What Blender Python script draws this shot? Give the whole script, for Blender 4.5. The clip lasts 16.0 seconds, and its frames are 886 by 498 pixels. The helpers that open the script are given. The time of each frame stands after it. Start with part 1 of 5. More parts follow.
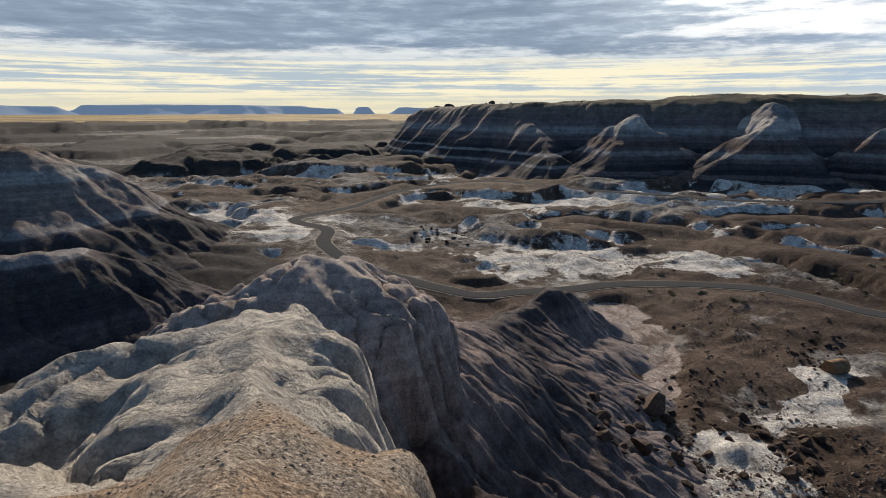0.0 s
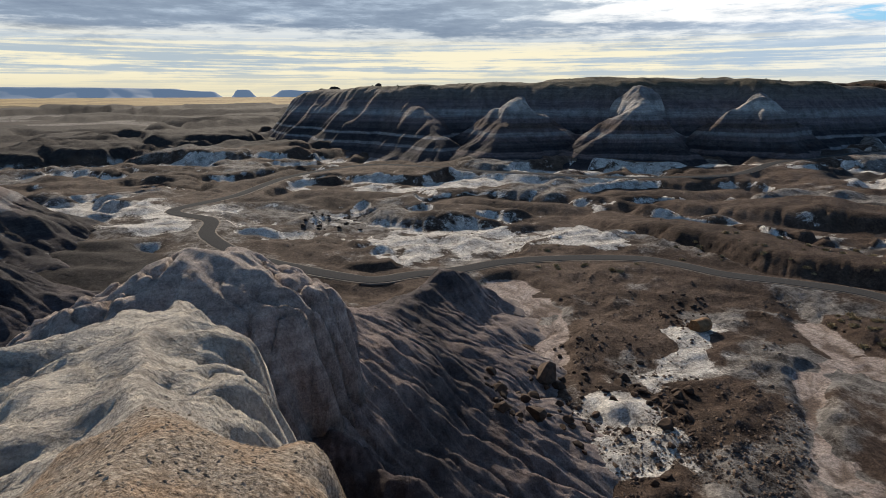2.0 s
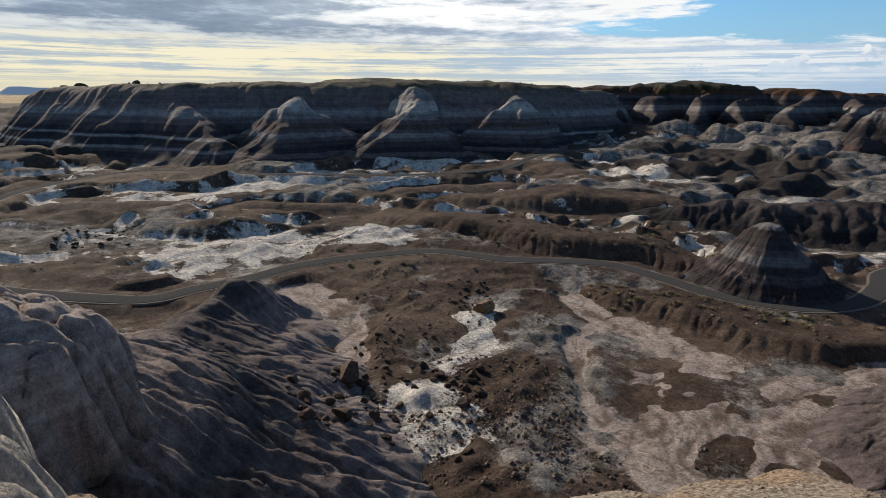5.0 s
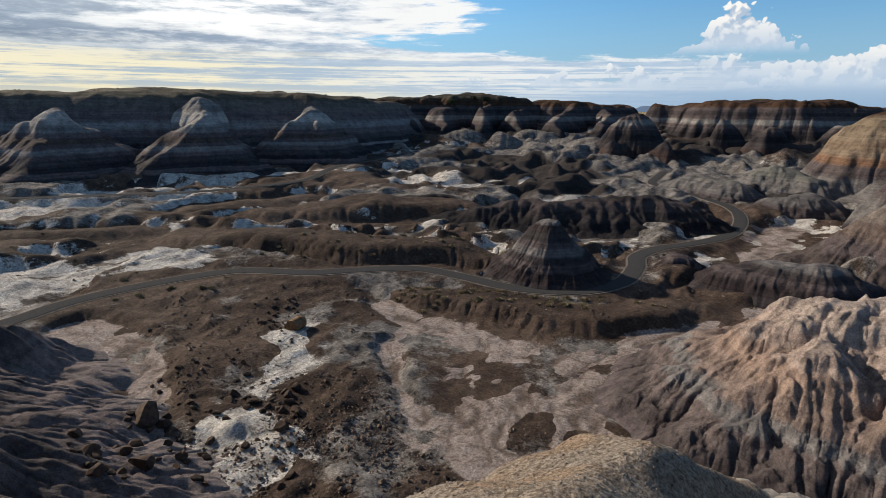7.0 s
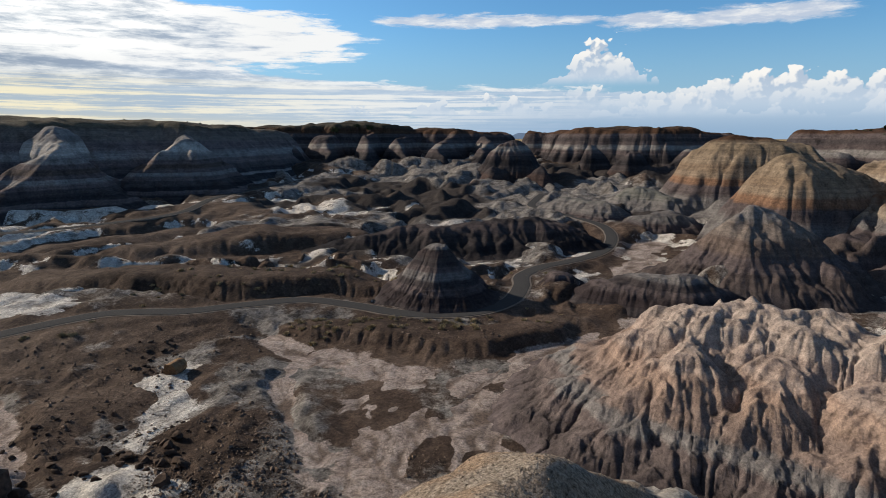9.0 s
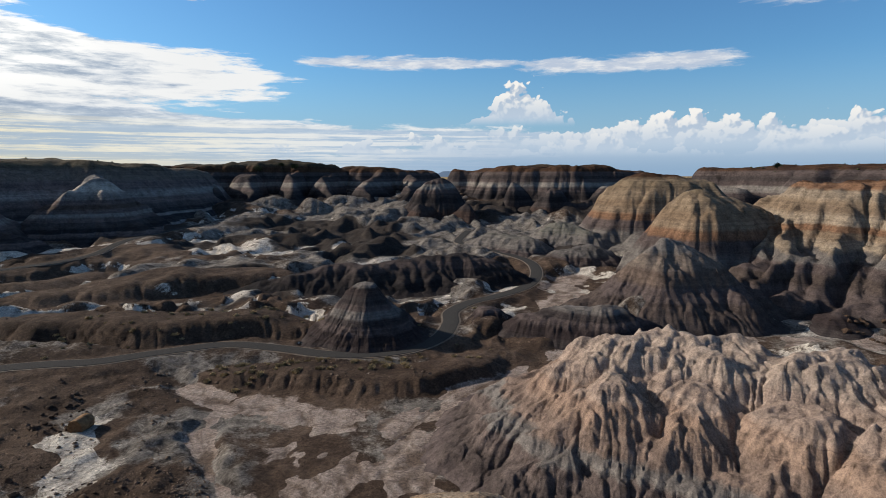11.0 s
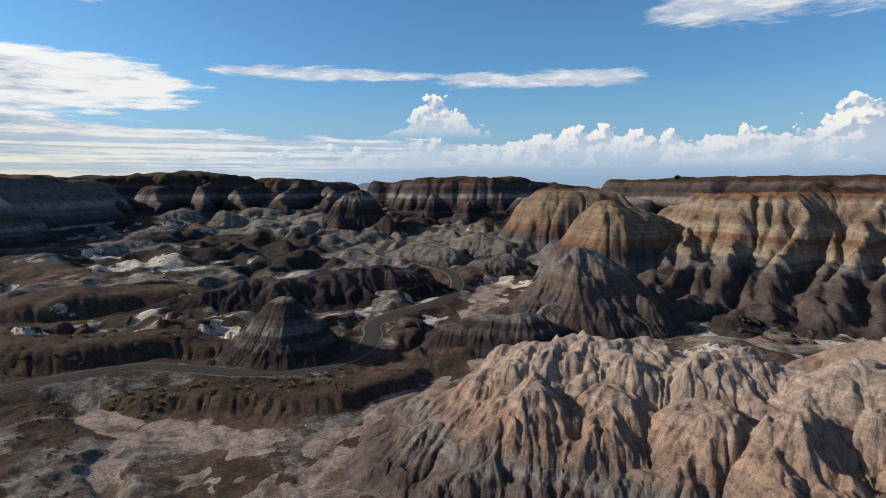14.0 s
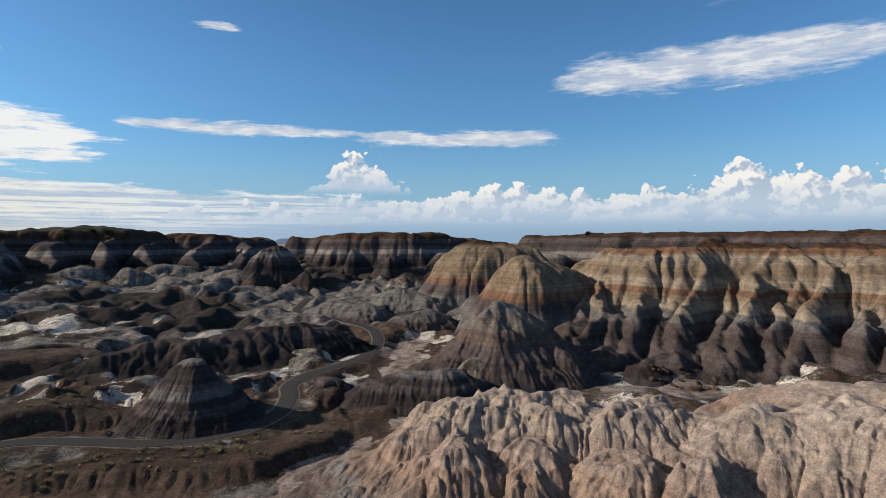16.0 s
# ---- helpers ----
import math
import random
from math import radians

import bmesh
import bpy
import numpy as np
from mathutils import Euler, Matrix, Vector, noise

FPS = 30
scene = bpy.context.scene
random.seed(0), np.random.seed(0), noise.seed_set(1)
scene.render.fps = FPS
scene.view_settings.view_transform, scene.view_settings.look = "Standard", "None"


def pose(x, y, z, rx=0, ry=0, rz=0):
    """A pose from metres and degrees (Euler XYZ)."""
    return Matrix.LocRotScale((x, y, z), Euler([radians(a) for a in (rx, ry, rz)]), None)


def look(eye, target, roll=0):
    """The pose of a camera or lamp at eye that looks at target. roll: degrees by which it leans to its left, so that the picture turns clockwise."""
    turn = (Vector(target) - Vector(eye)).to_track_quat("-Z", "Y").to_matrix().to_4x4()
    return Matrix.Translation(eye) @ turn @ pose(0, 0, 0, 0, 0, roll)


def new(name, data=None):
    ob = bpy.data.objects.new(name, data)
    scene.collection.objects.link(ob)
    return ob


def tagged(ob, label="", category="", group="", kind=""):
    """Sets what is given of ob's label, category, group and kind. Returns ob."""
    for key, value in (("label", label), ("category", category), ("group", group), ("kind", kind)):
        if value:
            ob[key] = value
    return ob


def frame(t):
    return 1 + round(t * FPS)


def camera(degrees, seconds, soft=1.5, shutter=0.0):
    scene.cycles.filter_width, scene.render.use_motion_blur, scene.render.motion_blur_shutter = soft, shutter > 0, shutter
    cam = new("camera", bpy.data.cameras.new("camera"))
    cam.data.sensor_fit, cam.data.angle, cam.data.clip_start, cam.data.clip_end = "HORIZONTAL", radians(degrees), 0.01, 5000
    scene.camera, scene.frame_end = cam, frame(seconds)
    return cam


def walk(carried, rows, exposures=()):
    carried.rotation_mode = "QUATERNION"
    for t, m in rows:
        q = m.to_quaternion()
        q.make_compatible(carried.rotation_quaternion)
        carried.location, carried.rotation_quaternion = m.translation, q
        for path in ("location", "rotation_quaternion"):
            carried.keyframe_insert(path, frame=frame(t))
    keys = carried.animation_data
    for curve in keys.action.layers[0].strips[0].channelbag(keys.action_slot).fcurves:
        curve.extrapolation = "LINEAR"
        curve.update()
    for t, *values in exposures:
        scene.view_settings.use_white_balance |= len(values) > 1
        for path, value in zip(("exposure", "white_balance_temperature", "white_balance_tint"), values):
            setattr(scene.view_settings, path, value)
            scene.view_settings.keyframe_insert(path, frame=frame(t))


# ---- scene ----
EYE_Z = 22.0
cam = camera(74.39, 16.0, soft=0.5)
TURNS = (
    (0.0, 76.72, -0.02, 0.00), (0.5, 76.31, -0.02, -2.51), (1.0, 75.87, 0.04, -5.04), (1.5, 75.40, 0.01, -7.67),
    (2.0, 75.12, 0.09, -10.73), (2.5, 74.92, -0.01, -13.99), (3.0, 74.89, -0.02, -17.62), (5.5, 75.28, -0.54, -35.67),
    (6.0, 75.38, -0.53, -40.43), (6.5, 75.75, -0.44, -45.31), (7.0, 76.37, -0.47, -50.76), (7.5, 77.13, -0.46, -55.50),
    (8.0, 77.69, -0.43, -58.90), (8.5, 78.42, -0.26, -60.53), (9.0, 79.03, -0.11, -61.89), (11.5, 83.36, 0.14, -70.58),
    (12.0, 83.60, 0.13, -71.90), (12.5, 83.67, 0.18, -73.26), (13.0, 83.72, 0.22, -74.71), (13.5, 83.83, 0.21, -75.92),
    (14.0, 83.81, 0.14, -76.86), (14.5, 83.94, 0.20, -77.64), (15.0, 85.03, 0.25, -78.86), (15.5, 86.92, 0.24, -80.96),
    (16.0, 89.22, 0.15, -84.64),
)
walk(cam, [(t, pose(0, 0, EYE_Z, rx, ry, rz)) for t, rx, ry, rz in TURNS], exposures=[(0.0, 0.1), (5.5, 0.02), (9.0, -0.02), (11.5, -0.09), (16.0, -0.1)])

# ---- world and sun ----
SUN_AZ, SUN_EL = -5.0, 26.0


class Net:
    """Short hand for node trees."""

    def __init__(self, tree):
        self.t = tree

    def node(self, kind, **sets):
        n = self.t.nodes.new(kind)
        for key, value in sets.items():
            setattr(n, key, value)
        return n

    def put(self, socket, value):
        if hasattr(value, "is_linked"):
            self.t.links.new(value, socket)
        elif value is not None:
            if isinstance(value, tuple) and len(value) == 3 and socket.type == "RGBA":
                value = (*value, 1.0)
            socket.default_value = value

    def math(self, op, a, b=None, c=None, clamp=False):
        n = self.node("ShaderNodeMath", operation=op, use_clamp=clamp)
        for i, v in enumerate((a, b, c)):
            if v is not None:
                self.put(n.inputs[i], v)
        return n.outputs[0]

    def step(self, v, lo, hi, a=0.0, b=1.0):
        n = self.node("ShaderNodeMapRange", interpolation_type="SMOOTHSTEP")
        for i, x in enumerate((v, lo, hi, a, b)):
            self.put(n.inputs[i], x)
        return n.outputs[0]

    def mix(self, f, a, b, blend="MIX"):
        n = self.node("ShaderNodeMix", data_type="RGBA", blend_type=blend)
        self.put(n.inputs[0], f), self.put(n.inputs[6], a), self.put(n.inputs[7], b)
        return n.outputs[2]

    def noise(self, v, scale, detail=4.0, rough=0.55, warp=0.0):
        n = self.node("ShaderNodeTexNoise")
        self.put(n.inputs["Vector"], v)
        n.inputs["Scale"].default_value, n.inputs["Detail"].default_value = scale, detail
        n.inputs["Roughness"].default_value, n.inputs["Distortion"].default_value = rough, warp
        return n.outputs[0]

    def vec(self, x, y, z):
        n = self.node("ShaderNodeCombineXYZ")
        for i, v in enumerate((x, y, z)):
            self.put(n.inputs[i], v)
        return n.outputs[0]

    def split(self, v):
        n = self.node("ShaderNodeSeparateXYZ")
        self.put(n.inputs[0], v)
        return n.outputs

    def ramp(self, f, stops, mode="LINEAR"):
        n = self.node("ShaderNodeValToRGB")
        n.color_ramp.interpolation = mode
        e = n.color_ramp.elements
        while len(e) < len(stops):
            e.new(0.5)
        for i, (p, c) in enumerate(stops):
            e[i].position, e[i].color = p, (*c, 1.0)
        self.put(n.inputs[0], f)
        return n.outputs[0]


def make_world():
    w = bpy.data.worlds.new("sky")
    w.use_nodes = True
    scene.world = w
    w.node_tree.nodes.clear()
    n = Net(w.node_tree)
    sky = n.node("ShaderNodeTexSky", sky_type="NISHITA", sun_disc=False)
    sky.sun_elevation, sky.sun_rotation, sky.air_density, sky.dust_density = radians(SUN_EL), radians(SUN_AZ), 1.0, 0.6
    d = n.node("ShaderNodeTexCoord").outputs["Generated"]
    x, y, z = n.split(d)
    az = n.math("MULTIPLY", n.math("ARCTAN2", x, y), 57.2958)
    el = n.math("MULTIPLY", n.math("ARCSINE", z), 57.2958)
    add, mul, sub = (lambda p, q: n.math("ADD", p, q)), (lambda p, q: n.math("MULTIPLY", p, q)), (lambda p, q: n.math("SUBTRACT", p, q))

    def field(sa, se, seed, detail=6.0, rough=0.6, warp=0.0, da=0.0, de=0.0):
        """Noise over bearing and elevation; sa and se: features per degree."""
        return n.noise(n.vec(mul(add(az, da), sa), mul(add(el, de), se), seed), 1.0, detail, rough, warp)

    def box(a0, a1, e0, e1, fa, fe):
        """One inside a patch of sky, falling to nothing over fa and fe degrees."""
        u = mul(n.step(az, a0 - fa, a0 + fa), n.step(az, a1 + fa, a1 - fa))
        return mul(u, mul(n.step(el, e0 - fe, e0 + fe), n.step(el, e1 + fe, e1 - fe)))

    # clear sky: the Nishita blue, deeper overhead, paler at the horizon
    clear = n.mix(1.0, sky.outputs[0], n.mix(n.step(el, 14.0, 60.0), (0.056, 0.100, 0.138), (0.015, 0.014, 0.012)), "MULTIPLY")
    clear = n.mix(n.step(el, 0.0, 11.0, 0.8, 0.0), clear, (0.33, 0.49, 0.68))
    # layered deck towards the sun: cover by bearing, closed to the left, flecked near 40, open past 60
    streak = field(0.068, 0.63, 3.0, 9.0, 0.66, 0.25)
    roll = field(0.03, 0.16, 5.0, 3.0, 0.5, 0.3)
    fleck = field(0.22, 1.30, 9.0, 8.0, 0.64, 0.2)
    cover = add(n.step(az, 16.0, 66.0, 0.40, -0.24), mul(sub(roll, 0.5), 0.50))
    cover = add(cover, n.step(el, 16.0, 40.0, 0.0, -0.30))
    cover = sub(cover, mul(n.step(el, 8.5, 13.0), n.step(az, 24.0, 40.0, 0.0, 0.35)))
    cover = add(cover, mul(box(26.0, 56.0, 6.9, 11.4, 5.0, 1.2), 0.20))
    cover = add(cover, mul(n.step(el, 3.6, 6.0, 0.34, 0.0), n.step(az, 66.0, 92.0, 1.0, 0.0)))
    cover = sub(cover, n.step(az, -50.0, -95.0, 0.0, 0.8))
    dens = add(add(mul(streak, 0.46), mul(fleck, 0.60)), cover)
    mask = n.step(dens, 0.48, 0.62)
    # the closed part is dull slate; the breaks and edges are bright
    shade = add(add(mul(n.step(el, 4.2, 7.0), n.step(az, 30.0, 8.0, 0.12, 1.0)), mul(sub(streak, 0.5), -2.2)), add(mul(sub(roll, 0.5), 1.3), mul(sub(fleck, 0.5), -2.0)))
    shade = add(shade, mul(n.step(el, 7.0, 4.5), n.step(az, 12.0, 28.0, 0.0, 0.35)))
    thick = n.step(shade, -0.05, 0.70)
    glow = n.step(n.math("ABSOLUTE", sub(az, 27.0)), 2.0, 20.0, 1.0, 0.0)
    glow = mul(glow, n.step(el, 4.0, 10.0))
    bright = n.mix(glow, n.mix(n.step(az, 14.0, 40.0), (0.70, 0.74, 0.76), (0.93, 0.94, 0.94)), (1.22, 1.21, 1.18))
    dull = n.mix(glow, n.mix(n.step(az, 14.0, 44.0), (0.27, 0.34, 0.44), (0.46, 0.56, 0.69)), (0.56, 0.64, 0.72))
    dull = n.mix(1.0, dull, n.ramp(add(mul(fleck, 0.55), mul(streak, 0.45)), [(0.38, (0.78, 0.80, 0.84)), (0.5, (1.0, 1.0, 1.0)), (0.60, (1.5, 1.45, 1.38))]), "MULTIPLY")
    body = n.mix(thick, bright, dull)
    # long cream bars under the deck
    bars = field(0.035, 1.9, 7.0, 9.0, 0.68, 0.3)
    low = n.step(el, 3.4, 5.6, 1.0, 0.0)
    warm = n.mix(n.step(az, 22.0, 62.0), (0.92, 0.85, 0.63), (0.82, 0.85, 0.86))
    cool = n.mix(n.step(az, 10.0, 60.0), (0.44, 0.52, 0.58), (0.44, 0.57, 0.72))
    body = n.mix(low, body, n.mix(n.step(add(bars, mul(sub(fleck, 0.5), 0.35)), 0.43, 0.57), cool, warm))
    body = n.mix(n.step(el, 0.3, 2.4, 0.8, 0.0), body, n.mix(n.step(az, 25.0, 70.0), (0.78, 0.71, 0.50), (0.40, 0.54, 0.70)))
    out = n.mix(mask, clear, body)
    # high wisps over the open part
    wn = field(0.14, 0.75, 8.0, 9.0, 0.66, 0.3)
    for a0, a1, e0, e1, fa, fe, amount, edge in ((76.0, 96.0, 9.0, 10.8, 4.0, 0.9, 0.36, 0.10), (54.0, 77.0, 9.6, 11.0, 4.0, 0.8, 0.32, 0.09), (96.0, 124.0, 13.2, 17.2, 6.0, 1.8, 0.42, 0.13), (44.0, 50.0, 14.6, 15.2, 2.5, 0.6, 0.20, 0.06), (60.0, 67.0, 18.4, 19.6, 3.0, 0.8, 0.20, 0.06), (104.0, 140.0, 19.5, 23.0, 8.0, 2.0, 0.26, 0.14)):
        m = n.step(add(wn, mul(sub(box(a0, a1, e0, e1, fa, fe), 1.0), 0.55)), 0.5 - amount + edge, 0.5 - amount + edge * 3.0)
        out = n.mix(mul(m, 0.92), out, n.mix(n.step(field(0.3, 1.4, 12.0, 6.0, 0.6, 0.0, -0.6, 0.35), 0.36, 0.58), (0.90, 0.90, 0.90), (0.56, 0.63, 0.75)))
    # rain haze under the heaped clouds
    out = n.mix(mul(n.step(el, 4.2, 2.2), n.step(az, 56.0, 78.0, 0.0, 0.85)), out, n.mix(n.step(el, 0.2, 2.6), (0.30, 0.44, 0.62), (0.46, 0.58, 0.73)))

    # heaped clouds: billows with flat bases, lit from above and from the sun's side
    def billow(da, de):
        p = n.vec(add(az, da), add(el, de), 2.0)
        wob = n.node("ShaderNodeTexNoise")
        wob.inputs["Scale"].default_value, wob.inputs["Detail"].default_value = 0.7, 6.0
        n.put(wob.inputs["Vector"], p)
        warped = n.node("ShaderNodeVectorMath", operation="ADD")
        n.put(warped.inputs[0], p), n.put(warped.inputs[1], wob.outputs["Color"])
        total = 0.62
        for scale, much in ((0.42, 1.0), (1.0, 0.5), (2.4, 0.28)):
            v = n.node("ShaderNodeTexVoronoi", feature="SMOOTH_F1", voronoi_dimensions="2D")
            v.inputs["Scale"].default_value, v.inputs["Smoothness"].default_value = scale, 0.3
            n.put(v.inputs["Vector"], warped.outputs[0])
            total = sub(total, mul(v.outputs["Distance"], much))
        return total

    def bank(top, da=0.0, de=0.0):
        """Height left under the cloud tops, roughened by the billows."""
        under = sub(top, add(el, de))
        return add(mul(n.math("MINIMUM", under, 2.2), 0.62), mul(billow(da, de), 1.25))

    hump = lambda c, wd, h: mul(n.step(n.math("ABSOLUTE", sub(az, c)), 0.0, wd, 1.0, 0.0), h)
    ridge = n.noise(n.vec(mul(az, 0.22), 0.0, 6.0), 1.0, 4.0, 0.6)
    tops = ((4.2, (hump(76.5, 7.0, 4.4),), 66.0, 5.0), (4.3, (hump(90.0, 12.0, 1.4), hump(112.5, 7.0, 2.8), hump(120.0, 6.0, 1.7), hump(104.0, 8.0, 1.0)), 74.0, 2.6), (2.6, (hump(84.0, 5.0, 1.6), hump(101.0, 7.0, 1.7), hump(66.0, 10.0, 1.0), hump(118.0, 7.0, 1.4)), 52.0, 2.1))
    for flat, humps, a0, base in tops:
        top = add(flat - 0.5, mul(ridge, 1.0))
        for h in humps:
            top = add(top, h)
        here = bank(top)
        m = mul(n.step(here, 0.10, 0.26), mul(n.step(el, base - 0.7, base + 0.5), n.step(az, a0 - 4.0, a0 + 4.0)))
        lit = n.step(sub(here, bank(top, -0.42, 0.42)), -0.06, 0.40)
        pc = n.mix(lit, (0.46, 0.56, 0.69), (0.97, 0.95, 0.91))
        pc = n.mix(n.step(el, base + 3.0, base - 0.2, 0.0, 0.9), pc, (0.53, 0.64, 0.77))
        out = n.mix(m, out, pc)
    out = n.mix(n.step(el, -1.0, -0.2, 1.0, 0.0), out, (0.20, 0.17, 0.13))
    bg = n.node("ShaderNodeBackground")
    n.put(bg.inputs[0], out)
    bg.inputs[1].default_value = 1.0
    n.t.links.new(bg.outputs[0], n.node("ShaderNodeOutputWorld").inputs[0])


make_world()
sun = new("sun", bpy.data.lights.new("sun", "SUN"))
sun.data.energy, sun.data.angle, sun.data.color = 5.0, radians(0.8), (1.0, 0.88, 0.72)
sa, se = radians(SUN_AZ), radians(SUN_EL)
sun.matrix_world = look((0, 0, 60), (-math.sin(sa) * math.cos(se), -math.cos(sa) * math.cos(se), 60 - math.sin(se)))

# ---- arithmetic for land forms ----


def P(az, d):
    """Plan position from a bearing (degrees to the right of +y) and a distance."""
    return d * math.sin(radians(az)), d * math.cos(radians(az))


TABLE = np.random.default_rng(5).random((256, 256)).astype(np.float32)


def value_noise(x, y, seed):
    fx, fy = np.floor(x), np.floor(y)
    ix, iy = fx.astype(np.int32) + seed * 37, fy.astype(np.int32) + seed * 91
    a, b = (x - fx).astype(np.float32), (y - fy).astype(np.float32)
    a, b = a * a * a * (a * (a * 6 - 15) + 10), b * b * b * (b * (b * 6 - 15) + 10)
    i0, i1, j0, j1 = ix & 255, (ix + 1) & 255, iy & 255, (iy + 1) & 255
    p, q, r, s = TABLE[i0, j0], TABLE[i1, j0], TABLE[i0, j1], TABLE[i1, j1]
    return (p + (q - p) * a) * (1 - b) + (r + (s - r) * a) * b


def fbm(x, y, size, octaves=4, seed=1, gain=0.5):
    """Noise from -1 to 1 with features of that size in metres."""
    out, amp, total = 0.0, 1.0, 0.0
    c, s = math.cos(0.6), math.sin(0.6)
    x, y = x / size, y / size
    for k in range(octaves):
        out, total = out + amp * (value_noise(x, y, seed + 17 * k) * 2 - 1), total + amp
        x, y = (c * x - s * y) * 2.03 + 5.2, (s * x + c * y) * 2.03 + 1.7
        amp *= gain
    return out / total


def smooth(v, lo, hi):
    t = np.clip((v - lo) / (hi - lo), 0, 1)
    return t * t * (3 - 2 * t)


PROFILES = {
    "cone": ((0, 1), (0.05, 0.985), (0.12, 0.91), (0.5, 0.49), (0.8, 0.18), (1, 0), (1.3, -0.12)),
    "dome": ((0, 1), (0.12, 0.985), (0.3, 0.90), (0.5, 0.70), (0.75, 0.34), (1, 0), (1.3, -0.2)),
    "badland": ((0, 1), (0.1, 0.97), (0.25, 0.83), (0.5, 0.50), (0.75, 0.20), (1, 0), (1.3, -0.12)),
    "mesa": ((0, 1), (0.48, 0.985), (0.55, 0.93), (0.66, 0.66), (0.8, 0.34), (0.92, 0.1), (1, 0), (1.2, -0.15)),
    "capped": ((0, 1), (0.17, 0.975), (0.235, 0.90), (0.33, 0.74), (0.55, 0.43), (0.78, 0.19), (1, 0), (1.3, -0.12)),
    "bank": ((0, 1), (0.40, 0.97), (0.56, 0.84), (0.80, 0.22), (1, 0), (1.3, -0.05)),
    "swell": ((0, 1), (0.25, 0.92), (0.5, 0.62), (0.75, 0.24), (1, 0), (1.3, -0.05)),
}


def along(X, Y, pts):
    """Over the plan: the nearest point of a polyline as distance and the values carried by its corners, linearly between them."""
    best = np.full(X.shape, 1e9)
    vals = [np.zeros(X.shape) for _ in pts[0][2:]]
    if len(pts) == 1:
        pts = [pts[0], (pts[0][0] + 0.01, *pts[0][1:])]
    for p, q in zip(pts[:-1], pts[1:]):
        dx, dy = q[0] - p[0], q[1] - p[1]
        t = np.clip(((X - p[0]) * dx + (Y - p[1]) * dy) / (dx * dx + dy * dy), 0, 1)
        dist = np.hypot(X - p[0] - t * dx, Y - p[1] - t * dy)
        near = dist < best
        best = np.where(near, dist, best)
        for k in range(len(vals)):
            vals[k] = np.where(near, p[2 + k] + t * (q[2 + k] - p[2 + k]), vals[k])
    return best, vals


def rise(X, Y, spine, profile):
    """Height of a ridge over a spine of (bearing, distance, top, foot radius)."""
    pts = [(*P(a, d), z, r) for a, d, z, r in spine]
    if len(pts) == 1:
        pts.append((pts[0][0] + 0.01, *pts[0][1:]))
    xs, ys = zip(*PROFILES[profile])
    z = np.full(X.shape, -3.0)
    for p, q in zip(pts[:-1], pts[1:]):
        dist, (top, r) = along(X, Y, [p, q])
        z = np.maximum(z, np.interp(dist / r, xs, ys) * np.maximum(top, 0.5))
    return z


def erode(z, cell, steps, k, spread=0.12, seed=3, still=None):
    """Running water: each step finds where every cell drains to, how much land drains through it, and cuts by both slope and flow."""
    rng = np.random.default_rng(seed)
    h, w = z.shape
    n = h * w
    ids = np.arange(n).reshape(h, w)
    moves = [(-1, -1), (-1, 0), (-1, 1), (0, -1), (0, 1), (1, -1), (1, 0), (1, 1)]
    flow = np.ones(n)
    for _ in range(steps):
        pad = np.pad(z, 1, mode="edge")
        steep, rec = np.zeros((h, w)), np.full((h, w), n)
        for dy, dx in moves:
            s = (z - pad[1 + dy:1 + dy + h, 1 + dx:1 + dx + w]) / (cell * math.hypot(dx, dy))
            s = s * (0.92 + 0.16 * rng.random((h, w)))
            better = s > steep
            steep = np.where(better, s, steep)
            rec = np.where(better, np.clip(ids + dy * w + dx, 0, n - 1), rec)
        ptr = np.append(rec.ravel(), n)
        val = np.append(np.ones(n), 0.0)
        for _ in range(9):
            val = val + np.bincount(ptr, val, n + 1)
            val[n] = 0.0
            ptr = ptr[ptr]
        flow = val[:n]
        drop = z.ravel() - np.append(z.ravel(), 0.0)[rec.ravel()]
        drop[rec.ravel() == n] = 0.0
        cut = np.minimum(k * np.sqrt(flow) * cell * steep.ravel(), 0.6 * np.maximum(drop, 0)).reshape(h, w)
        if still is not None:
            cut = cut * still
        z = z - cut
        pad = np.pad(z, 1, mode="edge")
        z = z + spread * ((pad[:-2, 1:-1] + pad[2:, 1:-1] + pad[1:-1, :-2] + pad[1:-1, 2:]) / 4 - z)
    return z, np.log1p(flow.reshape(h, w) * cell * cell)


